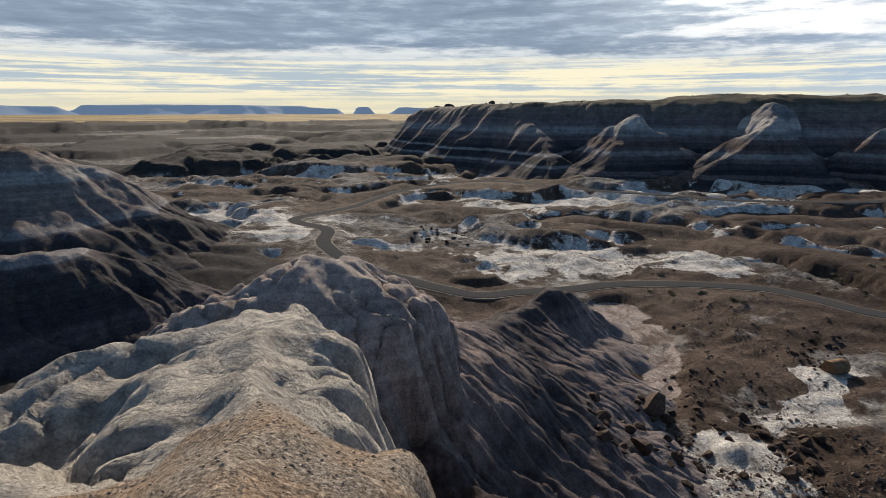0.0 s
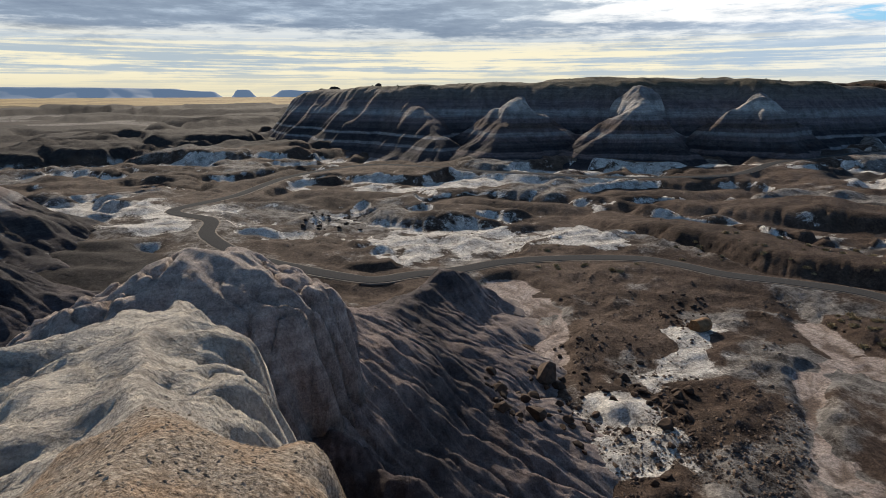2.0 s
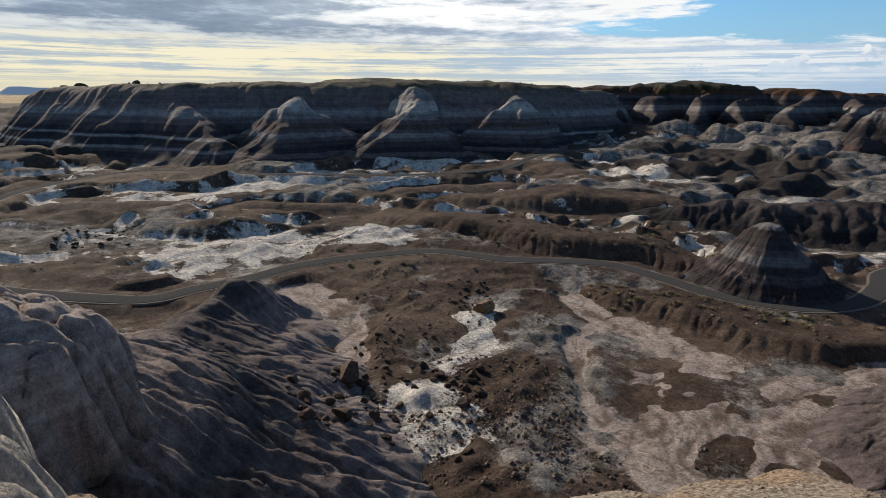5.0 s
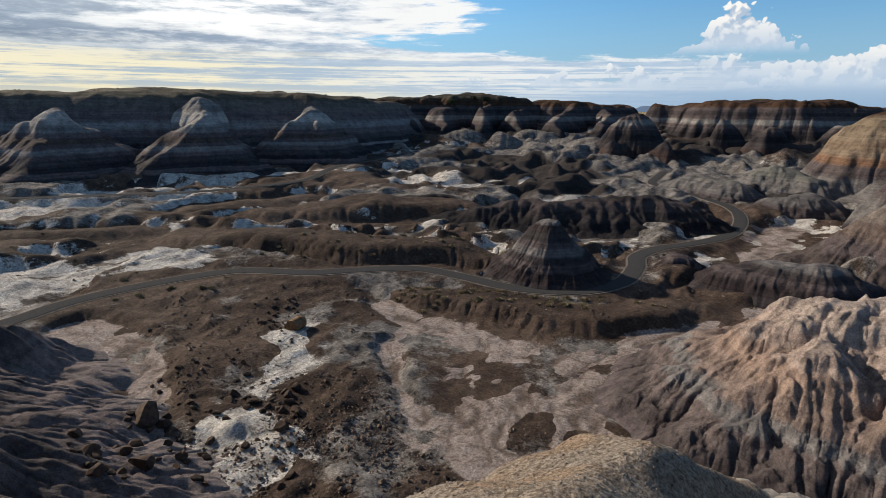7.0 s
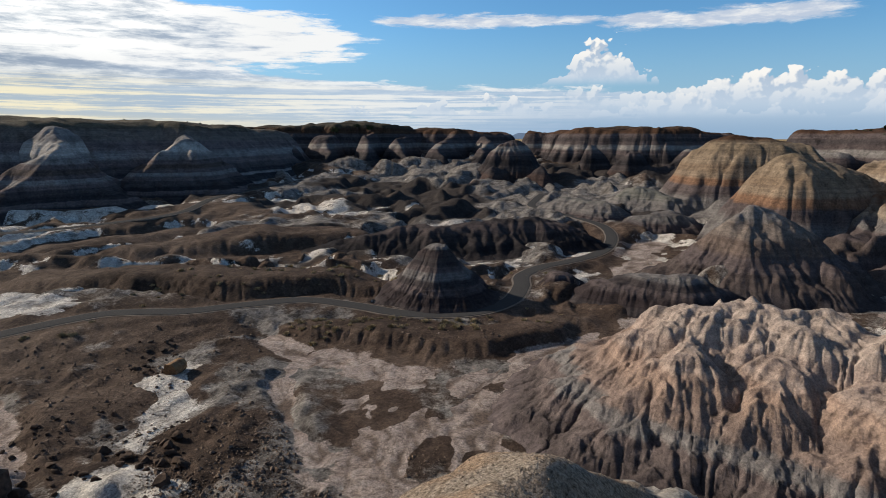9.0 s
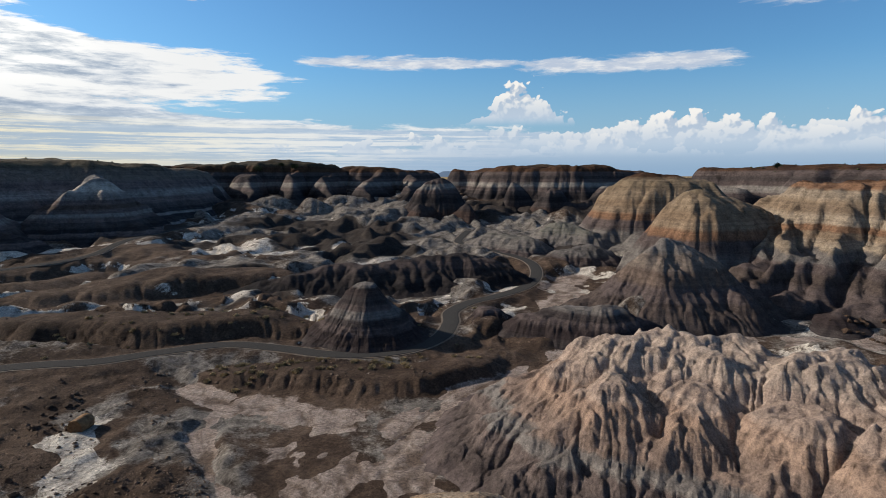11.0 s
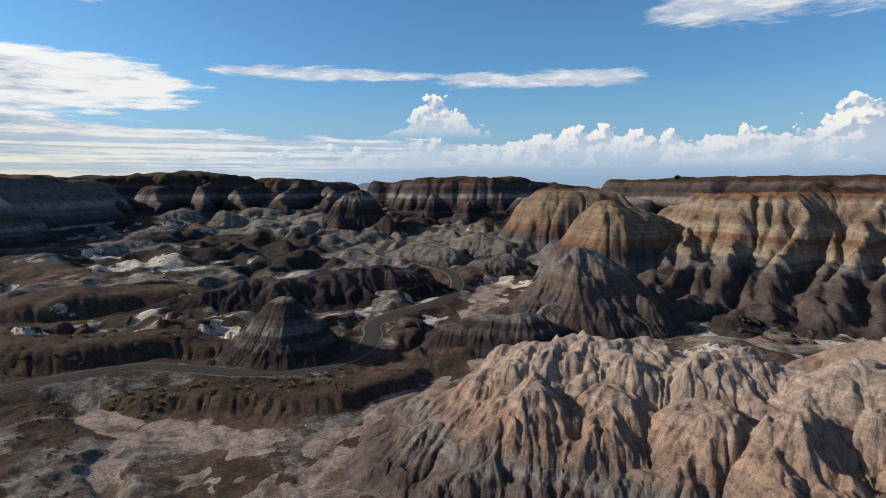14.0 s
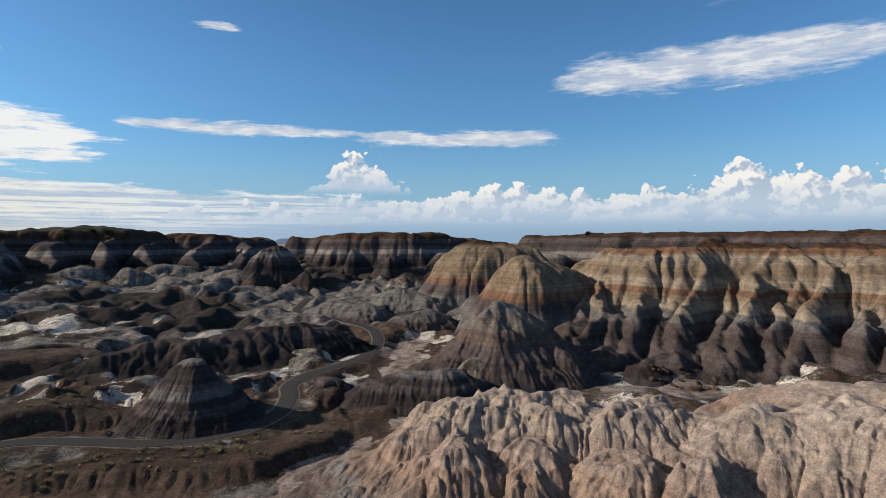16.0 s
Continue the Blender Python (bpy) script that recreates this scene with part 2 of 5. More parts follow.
def rill_lines(R, z, width, length, seed):
    """Parallel rills down the slope: noise smeared along the fall line, with sharp grooves where it changes sign. From 0 in a groove to 1 on a rib."""
    cell = R.cell
    zs = z
    for _ in range(min(40, max(4, int(1.6 * (width / cell) ** 2)))):
        pad = np.pad(zs, 1, mode="edge")
        zs = 0.2 * zs + 0.2 * (pad[:-2, 1:-1] + pad[2:, 1:-1] + pad[1:-1, :-2] + pad[1:-1, 2:])
    gy, gx = np.gradient(zs, cell)
    mag = np.hypot(gx, gy) + 1e-4
    ux, uy = (gx / mag).astype(np.float32), (gy / mag).astype(np.float32)
    grain = fbm(R.X, R.Y, width, 2, seed, 0.45).astype(np.float32)
    total = grain.copy()
    stride = max(1.2, 0.45 * width / cell)
    j0, i0 = np.mgrid[0:R.h, 0:R.w].astype(np.float32)
    for way in (stride, -stride):
        i, j = i0.copy(), j0.copy()
        for _ in range(max(3, int(length / (stride * cell)))):
            ii, jj = i.astype(np.int32), j.astype(np.int32)
            i = np.clip(i + way * ux[jj, ii], 0, R.w - 1.01)
            j = np.clip(j + way * uy[jj, ii], 0, R.h - 1.01)
            ii, jj = i.astype(np.int32), j.astype(np.int32)
            a, b = i - ii, j - jj
            total += (grain[jj, ii] * (1 - a) + grain[jj, ii + 1] * a) * (1 - b) + (grain[jj + 1, ii] * (1 - a) + grain[jj + 1, ii + 1] * a) * b
    q = np.abs(total) / (total.std() + 1e-6)
    return np.minimum(q * 1.05, 1.0) ** 0.8, mag


class Raster:
    """A height field over a rectangle of the plan."""

    def __init__(self, x0, y0, x1, y1, cell):
        self.x0, self.y0, self.cell = x0, y0, cell
        self.w, self.h = int((x1 - x0) / cell) + 1, int((y1 - y0) / cell) + 1
        self.X, self.Y = np.meshgrid(x0 + np.arange(self.w) * cell, y0 + np.arange(self.h) * cell)
        self.z = None

    def sample(self, field, x, y):
        u = np.clip((np.asarray(x) - self.x0) / self.cell, 0, self.w - 1.001)
        v = np.clip((np.asarray(y) - self.y0) / self.cell, 0, self.h - 1.001)
        i, j = u.astype(int), v.astype(int)
        a, b = u - i, v - j
        return (field[j, i] * (1 - a) + field[j, i + 1] * a) * (1 - b) + (field[j + 1, i] * (1 - a) + field[j + 1, i + 1] * a) * b


def grid_mesh(name, x, y, z, keep, material, attributes=(), use=None):
    """A mesh over a grid of corners; keep says which corners' squares are wanted."""
    h, w = z.shape
    ids = np.arange(h * w).reshape(h, w)
    if use is None:
        use = keep[:-1, :-1] | keep[1:, :-1] | keep[:-1, 1:] | keep[1:, 1:]
    quads = np.stack([ids[:-1, :-1][use], ids[:-1, 1:][use], ids[1:, 1:][use], ids[1:, :-1][use]], 1)
    used, flat = np.unique(quads, return_inverse=True)
    quads = flat.reshape(-1, 4)
    me = bpy.data.meshes.new(name)
    me.vertices.add(len(used))
    me.vertices.foreach_set("co", np.stack([x.ravel()[used], y.ravel()[used], z.ravel()[used]], 1).astype(np.float32).ravel())
    me.loops.add(quads.size)
    me.loops.foreach_set("vertex_index", quads.astype(np.int32).ravel())
    me.polygons.add(len(quads))
    me.polygons.foreach_set("loop_start", np.arange(0, quads.size, 4, dtype=np.int32))
    me.polygons.foreach_set("use_smooth", np.ones(len(quads), dtype=bool))
    for label, field in attributes:
        a = me.attributes.new(label, "FLOAT", "POINT")
        a.data.foreach_set("value", field.ravel()[used].astype(np.float32))
    me.update(calc_edges=True)
    me.validate()
    me.materials.append(material)
    return me


# ---- materials ----


def surface(name, rough=0.95):
    m = bpy.data.materials.new(name)
    m.use_nodes = True
    m.node_tree.nodes.clear()
    n = Net(m.node_tree)
    b = n.node("ShaderNodeBsdfPrincipled")
    b.inputs["Roughness"].default_value, b.inputs["Specular IOR Level"].default_value = rough, 0.10
    n.t.links.new(b.outputs[0], n.node("ShaderNodeOutputMaterial").inputs[0])
    return m, n, b


def bump(n, b, height, distance, strength=1.0):
    k = n.node("ShaderNodeBump")
    k.inputs["Strength"].default_value, k.inputs["Distance"].default_value = strength, distance
    n.put(k.inputs["Height"], height)
    n.t.links.new(k.outputs[0], b.inputs["Normal"])


def place(n):
    return n.node("ShaderNodeNewGeometry").outputs["Position"]


def held(stops):
    """Bed after bed, each of one colour almost to the next."""
    out = []
    for i, (h, c) in enumerate(stops):
        lo = h if i == 0 else h - 0.32 * (h - stops[i - 1][0])
        hi = h if i == len(stops) - 1 else h + 0.32 * (stops[i + 1][0] - h)
        out += [(lo, c), (hi, c)] if hi > lo else [(h, c)]
    return out[:32]


def clay(name, stops, top, wobble=0.6, grain=1.0, relief=0.05, cap=None, wash=0.40, tone=0.70):
    """Banded bentonite clay: colours by height, with wavering edges, washed-down streaks and a crumbly skin. grain: size of the crumbs in metres."""
    m, n, b = surface(name)
    p = place(n)
    x, y, z = n.split(p)
    wav = n.noise(p, 0.09, 4.0)
    fine = n.noise(p, 1.3 / grain, 6.0, 0.7)
    lvl = n.math("ADD", z, n.math("MULTIPLY", n.math("SUBTRACT", wav, 0.5), wobble * 2.0))
    lvl = n.math("ADD", lvl, n.math("MULTIPLY", n.math("SUBTRACT", fine, 0.5), wobble * 1.3))
    col = n.ramp(n.math("DIVIDE", lvl, top), [(h / top, c) for h, c in held(stops)])
    thin = n.noise(n.vec(n.math("MULTIPLY", x, 0.02), n.math("MULTIPLY", y, 0.02), n.math("MULTIPLY", lvl, 2.6 / max(1.0, grain * 0.6))), 1.0, 4.0, 0.75)
    col = n.mix(n.step(thin, 0.44, 0.56, 0.0, 0.55), col, n.mix(1.0, col, (0.60, 0.58, 0.60), "MULTIPLY"))
    gully = n.node("ShaderNodeAttribute", attribute_name="flow").outputs["Fac"]
    pale = n.math("MULTIPLY", n.step(gully, 0.35, 0.8), n.step(n.noise(p, 0.35, 3.0), 0.45, 0.62))
    col = n.mix(n.math("MULTIPLY", pale, wash), col, (0.40, 0.37, 0.35))
    blot = n.noise(n.vec(x, y, n.math("MULTIPLY", z, 0.5)), 1.1 / grain, 9.0, 0.78)
    col = n.mix(0.85, col, n.ramp(blot, [(0.34, (0.46, 0.45, 0.44)), (0.5, (1.0, 1.0, 1.0)), (0.66, (1.5, 1.48, 1.44))]), "MULTIPLY")
    crumb = n.noise(p, 7.0 / grain, 5.0, 0.72)
    col = n.mix(0.6, col, n.ramp(crumb, [(0.32, (0.42, 0.41, 0.40)), (0.48, (0.98, 0.98, 0.98)), (0.66, (1.48, 1.46, 1.42))]), "MULTIPLY")
    if cap:
        gravel = n.node("ShaderNodeAttribute", attribute_name="cap").outputs["Fac"]
        grit = n.noise(p, 22.0, 5.0, 0.8)
        g = n.ramp(grit, [(0.34, (0.07, 0.052, 0.038)), (0.5, cap), (0.64, (0.56, 0.48, 0.40))])
        g = n.mix(n.step(n.noise(p, 0.9, 4.0), 0.42, 0.6, 0.0, 0.6), g, n.mix(1.0, g, (1.05, 0.82, 0.62), "MULTIPLY"))
        col = n.mix(n.step(n.math("ADD", gravel, n.math("MULTIPLY", n.math("SUBTRACT", blot, 0.5), 0.8)), 0.4, 0.6), col, g)
    col = n.mix(1.0, col, (tone, tone, tone), "MULTIPLY")
    n.put(b.inputs["Base Color"], col)
    runnel = n.noise(n.vec(x, y, n.math("MULTIPLY", z, 0.16)), 1.5 / grain, 5.0, 0.6)
    lump = n.noise(p, 2.6 / grain, 4.0, 0.6)
    tall = n.math("ADD", n.math("ADD", n.math("MULTIPLY", crumb, 0.7), n.math("MULTIPLY", n.math("ABSOLUTE", n.math("SUBTRACT", runnel, 0.5)), 1.4)), n.math("MULTIPLY", lump, 0.7))
    bump(n, b, tall, relief * 2.2, 1.0)
    return m


def soil():
    """Valley floor: brown gravelly slopes, white clay and salt in the low ground, pink sand in the washes, dark clay
    benches, shadow painted dark into the left hollow, tan grass on the far plain.
    """
    m, n, b = surface("valley_soil")
    p = place(n)
    att = lambda s: n.node("ShaderNodeAttribute", attribute_name=s).outputs["Fac"]
    big, mid, fine = n.noise(p, 0.05, 5.0), n.noise(p, 0.5, 10.0, 0.75), n.noise(p, 3.5, 9.0, 0.8)
    grit = n.noise(p, 11.0, 4.0, 0.8)
    brown = n.ramp(n.math("ADD", n.math("MULTIPLY", mid, 0.6), n.math("MULTIPLY", big, 0.4)), [(0.38, (0.036, 0.025, 0.020)), (0.5, (0.080, 0.056, 0.044)), (0.62, (0.150, 0.110, 0.087))])
    grey = n.ramp(mid, [(0.38, (0.06, 0.054, 0.052)), (0.62, (0.27, 0.25, 0.236))])
    white = n.ramp(mid, [(0.36, (0.22, 0.20, 0.185)), (0.47, (0.50, 0.47, 0.44)), (0.62, (0.72, 0.69, 0.65))])
    pink = n.ramp(mid, [(0.34, (0.24, 0.19, 0.168)), (0.5, (0.37, 0.307, 0.28)), (0.66, (0.46, 0.40, 0.37))])
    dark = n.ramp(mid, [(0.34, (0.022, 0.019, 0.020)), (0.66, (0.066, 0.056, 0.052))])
    # dry rivulets: thin winding threads of dark silt, and braids along the washes
    thread = n.noise(p, 0.22, 5.0, 0.62, 0.8)
    thread = n.step(n.math("ABSOLUTE", n.math("SUBTRACT", thread, 0.5)), 0.004, 0.026, 1.0, 0.0)
    vein = n.math("MAXIMUM", n.math("MULTIPLY", thread, 0.6), att("braid"))
    pink = n.mix(n.math("MULTIPLY", vein, 0.85), pink, (0.12, 0.088, 0.072))
    white = n.mix(n.math("MULTIPLY", vein, 0.75), white, (0.14, 0.115, 0.10))
    grey = n.mix(n.math("MULTIPLY", vein, 0.5), grey, (0.42, 0.395, 0.37))
    jit = n.math("MULTIPLY", n.math("SUBTRACT", n.math("ADD", n.math("MULTIPLY", mid, 0.65), n.math("MULTIPLY", fine, 0.35)), 0.5), 1.35)
    pick = lambda s, soft=0.07: n.step(n.math("ADD", att(s), jit), 0.5 - soft, 0.5 + soft)
    col = n.mix(pick("grey", 0.14), brown, grey)
    col = n.mix(pick("white"), col, white)
    col = n.mix(n.step(n.math("ADD", att("wash"), n.math("MULTIPLY", jit, 0.6)), 0.42, 0.56), col, pink)
    # dark clay, and the shadow painted into the left hollow
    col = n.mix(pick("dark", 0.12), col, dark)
    plain = n.ramp(n.noise(p, 0.006, 6.0, 0.6), [(0.35, (0.17, 0.125, 0.07)), (0.55, (0.40, 0.29, 0.14)), (0.7, (0.50, 0.39, 0.21))])
    col = n.mix(att("plain"), col, plain)
    col = n.mix(0.8, col, n.ramp(fine, [(0.36, (0.36, 0.35, 0.34)), (0.5, (1.0, 1.0, 1.0)), (0.64, (1.6, 1.57, 1.52))]), "MULTIPLY")
    col = n.mix(0.75, col, n.ramp(grit, [(0.34, (0.40, 0.39, 0.38)), (0.5, (1.0, 1.0, 1.0)), (0.66, (1.5, 1.47, 1.43))]), "MULTIPLY")
    n.put(b.inputs["Base Color"], col)
    bump(n, b, n.math("ADD", n.math("ADD", n.math("MULTIPLY", mid, 1.3), n.math("MULTIPLY", fine, 0.35)), n.math("MULTIPLY", grit, 0.12)), 0.28, 1.0)
    return m


def plain_material(name, lo, hi, scale, rough=0.9, relief=0.02, gloss=0.2):
    m, n, b = surface(name, rough)
    b.inputs["Specular IOR Level"].default_value = gloss
    p = place(n)
    f = n.noise(p, scale, 6.0, 0.65)
    info = n.node("ShaderNodeObjectInfo").outputs["Random"]
    col = n.ramp(f, [(0.3, lo), (0.7, hi)])
    col = n.mix(1.0, col, n.ramp(info, [(0.0, (0.7, 0.7, 0.7)), (1.0, (1.25, 1.2, 1.15))]), "MULTIPLY")
    n.put(b.inputs["Base Color"], col)
    bump(n, b, f, relief, 0.8)
    return m


SOIL = soil()
ASPHALT = plain_material("asphalt", (0.040, 0.041, 0.044), (0.072, 0.073, 0.076), 6.0, 1.0, 0.01, 0.02)
VERGE = plain_material("sandy_verge", (0.13, 0.105, 0.088), (0.29, 0.25, 0.215), 1.5)
ROCK = plain_material("rust_rock", (0.028, 0.020, 0.016), (0.115, 0.076, 0.055), 2.5, 0.9, 0.06)
DARK, DUSK, MAUVE, GREY, PALE = (0.040, 0.036, 0.040), (0.075, 0.064, 0.066), (0.13, 0.105, 0.105), (0.22, 0.205, 0.20), (0.40, 0.375, 0.35)
CREAM, BUFF, RUST, CAPB, OLIVE = (0.40, 0.33, 0.26), (0.31, 0.235, 0.172), (0.27, 0.16, 0.105), (0.10, 0.056, 0.036), (0.10, 0.085, 0.062)
MESA_CLAY = clay("mesa_clay", ((0, PALE), (1.2, GREY), (1.9, DUSK), (3.6, DARK), (5.0, DUSK), (5.7, GREY), (6.6, DARK), (8.0, DARK), (8.8, GREY), (9.6, DARK), (11.6, DUSK), (13.4, MAUVE), (15.6, GREY), (18.4, MAUVE), (22.0, (0.13, 0.11, 0.098)), (26, OLIVE)), 26, 0.3, 3.0, 0.1, wash=0.06, tone=1.2)
CONE_CLAY = clay("cone_clay", ((0, GREY), (1.2, DUSK), (4.0, DARK), (5.5, MAUVE), (6.2, DARK), (8.2, DUSK), (9.0, MAUVE), (10.5, GREY), (11.3, MAUVE), (12.6, (0.10, 0.075, 0.066)), (14.2, MAUVE), (15.2, GREY), (18, PALE), (22, GREY)), 22, 0.4, 3.0, 0.1, wash=0.06, tone=1.0)
BACK_CLAY = clay("back_clay", ((0, MAUVE), (7, (0.09, 0.062, 0.055)), (10, DUSK), (12, DARK), (14, DUSK), (15, MAUVE), (17.5, (0.30, 0.28, 0.265)), (19, MAUVE), (20.5, DUSK), (22, MAUVE), (24, CAPB), (28, OLIVE)), 28, 0.6, 4.0, 0.12, wash=0.06, tone=0.72)
GOLD_CLAY = clay("gold_clay", ((0, DUSK), (3.0, MAUVE), (5.2, (0.10, 0.08, 0.075)), (6.6, MAUVE), (8.0, GREY), (9.5, CREAM), (11.0, BUFF), (12.0, RUST), (13.2, CREAM), (16, BUFF), (18.5, CREAM), (19.8, RUST), (21, CAPB), (26, OLIVE)), 26, 0.8, 2.0, 0.08, wash=0.15)
TAN_CLAY = clay("tan_clay", ((0, DUSK), (5, GREY), (9, MAUVE), (10.5, RUST), (12.5, BUFF), (14, (0.28, 0.205, 0.145)), (16, (0.33, 0.255, 0.185)), (19.5, (0.29, 0.225, 0.16)), (22, CAPB)), 24, 0.6, 2.0, 0.08, wash=0.15)
STRIPE_CLAY = clay("stripe_clay", ((0, DUSK), (1.6, (0.055, 0.043, 0.045)), (2.6, MAUVE), (3.2, DUSK), (4.2, GREY), (5.0, MAUVE), (5.6, DUSK), (7.0, (0.07, 0.055, 0.055)), (7.6, GREY), (9.0, PALE), (12, GREY)), 12, 0.25, 1.0, 0.06, tone=0.78)
STREAK_CLAY = clay("streak_clay", ((0, DUSK), (2.5, (0.10, 0.08, 0.076)), (4.5, MAUVE), (6.5, (0.15, 0.115, 0.10)), (9.0, (0.21, 0.175, 0.155)), (11.0, GREY), (14, PALE)), 14, 0.9, 1.2, 0.06, tone=0.85)
PINK_CLAY = clay("pink_clay", ((0, MAUVE), (1.2, (0.10, 0.082, 0.08)), (2.2, (0.155, 0.125, 0.12)), (3.0, GREY), (3.9, (0.25, 0.19, 0.165)), (5.4, (0.33, 0.24, 0.195)), (6.8, (0.38, 0.30, 0.26)), (8.2, (0.42, 0.345, 0.30)), (12, (0.44, 0.37, 0.33))), 12, 0.6, 0.9, 0.05, tone=0.92)
GREY_CLAY = clay("grey_clay", ((0, DUSK), (2, MAUVE), (4, GREY), (8, (0.24, 0.235, 0.21)), (10, GREY)), 10, 0.6, 1.6, 0.08)
DARK_CLAY = clay("dark_clay", ((0, DUSK), (1.5, DARK), (3.0, DUSK), (4.5, MAUVE), (6, DUSK)), 8, 0.6, 1.2, 0.08, tone=0.6)
LEFT_CLAY = clay("left_clay", ((0, DARK), (2.2, DUSK), (3.2, DARK), (6.2, (0.05, 0.045, 0.046)), (7.2, DUSK), (8.0, GREY), (9, (0.17, 0.14, 0.13)), (12, (0.20, 0.17, 0.155)), (13.5, (0.27, 0.25, 0.235)), (15.5, (0.19, 0.16, 0.145)), (17, (0.14, 0.11, 0.09)), (22, (0.15, 0.12, 0.095))), 22, 0.35, 1.2, 0.06, tone=1.15)
SPUR_CLAY = clay("spur_clay", ((0, GREY), (0.8, MAUVE), (2.2, (0.12, 0.10, 0.10)), (3.6, DUSK), (5.2, DUSK), (6.2, MAUVE), (7.2, (0.17, 0.135, 0.125)), (8.5, (0.22, 0.175, 0.155)), (10, (0.36, 0.29, 0.255)), (13, (0.46, 0.385, 0.345)), (16, (0.48, 0.41, 0.37))), 16, 0.5, 0.6, 0.05, tone=0.85)
NEAR_CLAY = clay("near_clay", ((0, DARK), (6, DUSK), (10, MAUVE), (13, (0.36, 0.29, 0.25)), (16, (0.46, 0.39, 0.34)), (18.2, (0.47, 0.43, 0.38)), (22, (0.46, 0.42, 0.36))), 22, 0.4, 0.35, 0.035, cap=(0.31, 0.255, 0.205), tone=0.98)

# ---- the valley floor ----
TRAIL = [(2.8, 67), (7.5, 68.5), (12.4, 70), (17, 73), (22.8, 75), (29.8, 76.5), (33.5, 75), (37.5, 73), (43, 74), (48.2, 75), (53, 72), (57.3, 69), (61.5, 68.4), (65.7, 70), (68.8, 75), (69.8, 82), (69.9, 88), (71.8, 95), (74.4, 101), (76.8, 109), (78, 117), (78.2, 127), (77.3, 136), (75, 145), (72.5, 155), (70.6, 164), (71.0, 180), (71.5, 195)]
FAR_TRAIL = [(2.8, 67), (-4, 72), (-9, 79), (-11.8, 90), (-11.5, 100), (-14.4, 111), (-9.0, 124), (-3.5, 150), (4.2, 170), (14.0, 154), (20.5, 150), (26.7, 147), (32, 149), (37.5, 155), (40.6, 178), (45.5, 205), (49.9, 232)]
WASH = [[(43.6, 67, 1.5), (46.5, 60, 2.5), (52, 54, 4.0), (57, 48, 5.5), (60, 43, 7.0), (60, 36, 8.0)],
        [(80, 67, 3.0), (75.5, 60, 2.6), (70.5, 55, 2.6), (66, 49, 3.5), (62, 43, 5.0)],
        [(46.5, 56, 0.8), (45.5, 50, 0.9), (46, 44, 1.0), (49, 38, 1.2)],
        [(17.5, 66, 2.0), (20.7, 59, 2.4), (21.8, 49, 1.7), (19.6, 42, 1.5), (17, 37, 1.2)],
        [(80, 67, 3.0), (86, 76, 4.0), (93, 84, 5.0), (101, 90, 5.0), (108, 94, 4.0)],
        [(84, 79, 2.5), (80, 95, 3.0), (80.5, 112, 5.0), (82, 126, 4.0)]]
SALT = [[(35.2, 55, 2.6), (35.5, 51, 2.2), (35.2, 47.5, 1.8), (33, 45.5, 1.0)], [(29.5, 40, 2.2), (31.5, 36.5, 2.4), (31, 33, 2.0), (27, 32, 1.5)],
        [(7, 78, 3.5), (14, 85, 4.2), (22, 85, 3), (27, 83, 2)], [(-14, 104, 6), (-18, 112, 8)], [(24, 163, 2.5), (34, 168, 3), (40, 172, 2.5)], [(50, 150, 6), (58, 160, 7), (46, 165, 6)]]
SWELLS = [(([(26, 103, 1.8, 8), (33, 92, 2.8, 8), (40, 86, 3.2, 8.5), (46, 86, 3.1, 7.5), (52, 85, 3.2, 8), (57, 80, 2.0, 6)]), "bank"),
          (([(34, 118, 2.6, 8), (44, 122, 4.4, 12), (52, 120, 3.2, 10)]), "bank"),
          (([(14, 116, 2.2, 10), (22, 112, 2.0, 8)]), "swell"), (([(-2, 128, 2.2, 9), (6, 124, 2.4, 9)]), "swell"),
          (([(28, 132, 1.8, 9), (38, 140, 2.0, 8)]), "swell"), (([(-10, 140, 2.0, 9), (-4, 165, 2.5, 9)]), "swell"),
          (([(48, 66, 0.9, 5), (58, 62, 1.6, 6), (68, 62, 1.5, 6), (74, 66, 1.0, 6)]), "bank"),
          (([(24, 52, 0.9, 6), (31, 52, 0.7, 6)]), "swell"), (([(80, 74, 1.2, 6), (77, 80, 1.0, 5)]), "swell")]
G = Raster(-130, -150, 320, 320, 0.6)
N = Raster(-8, -22, 92, 86, 0.22)
LEVELS = []


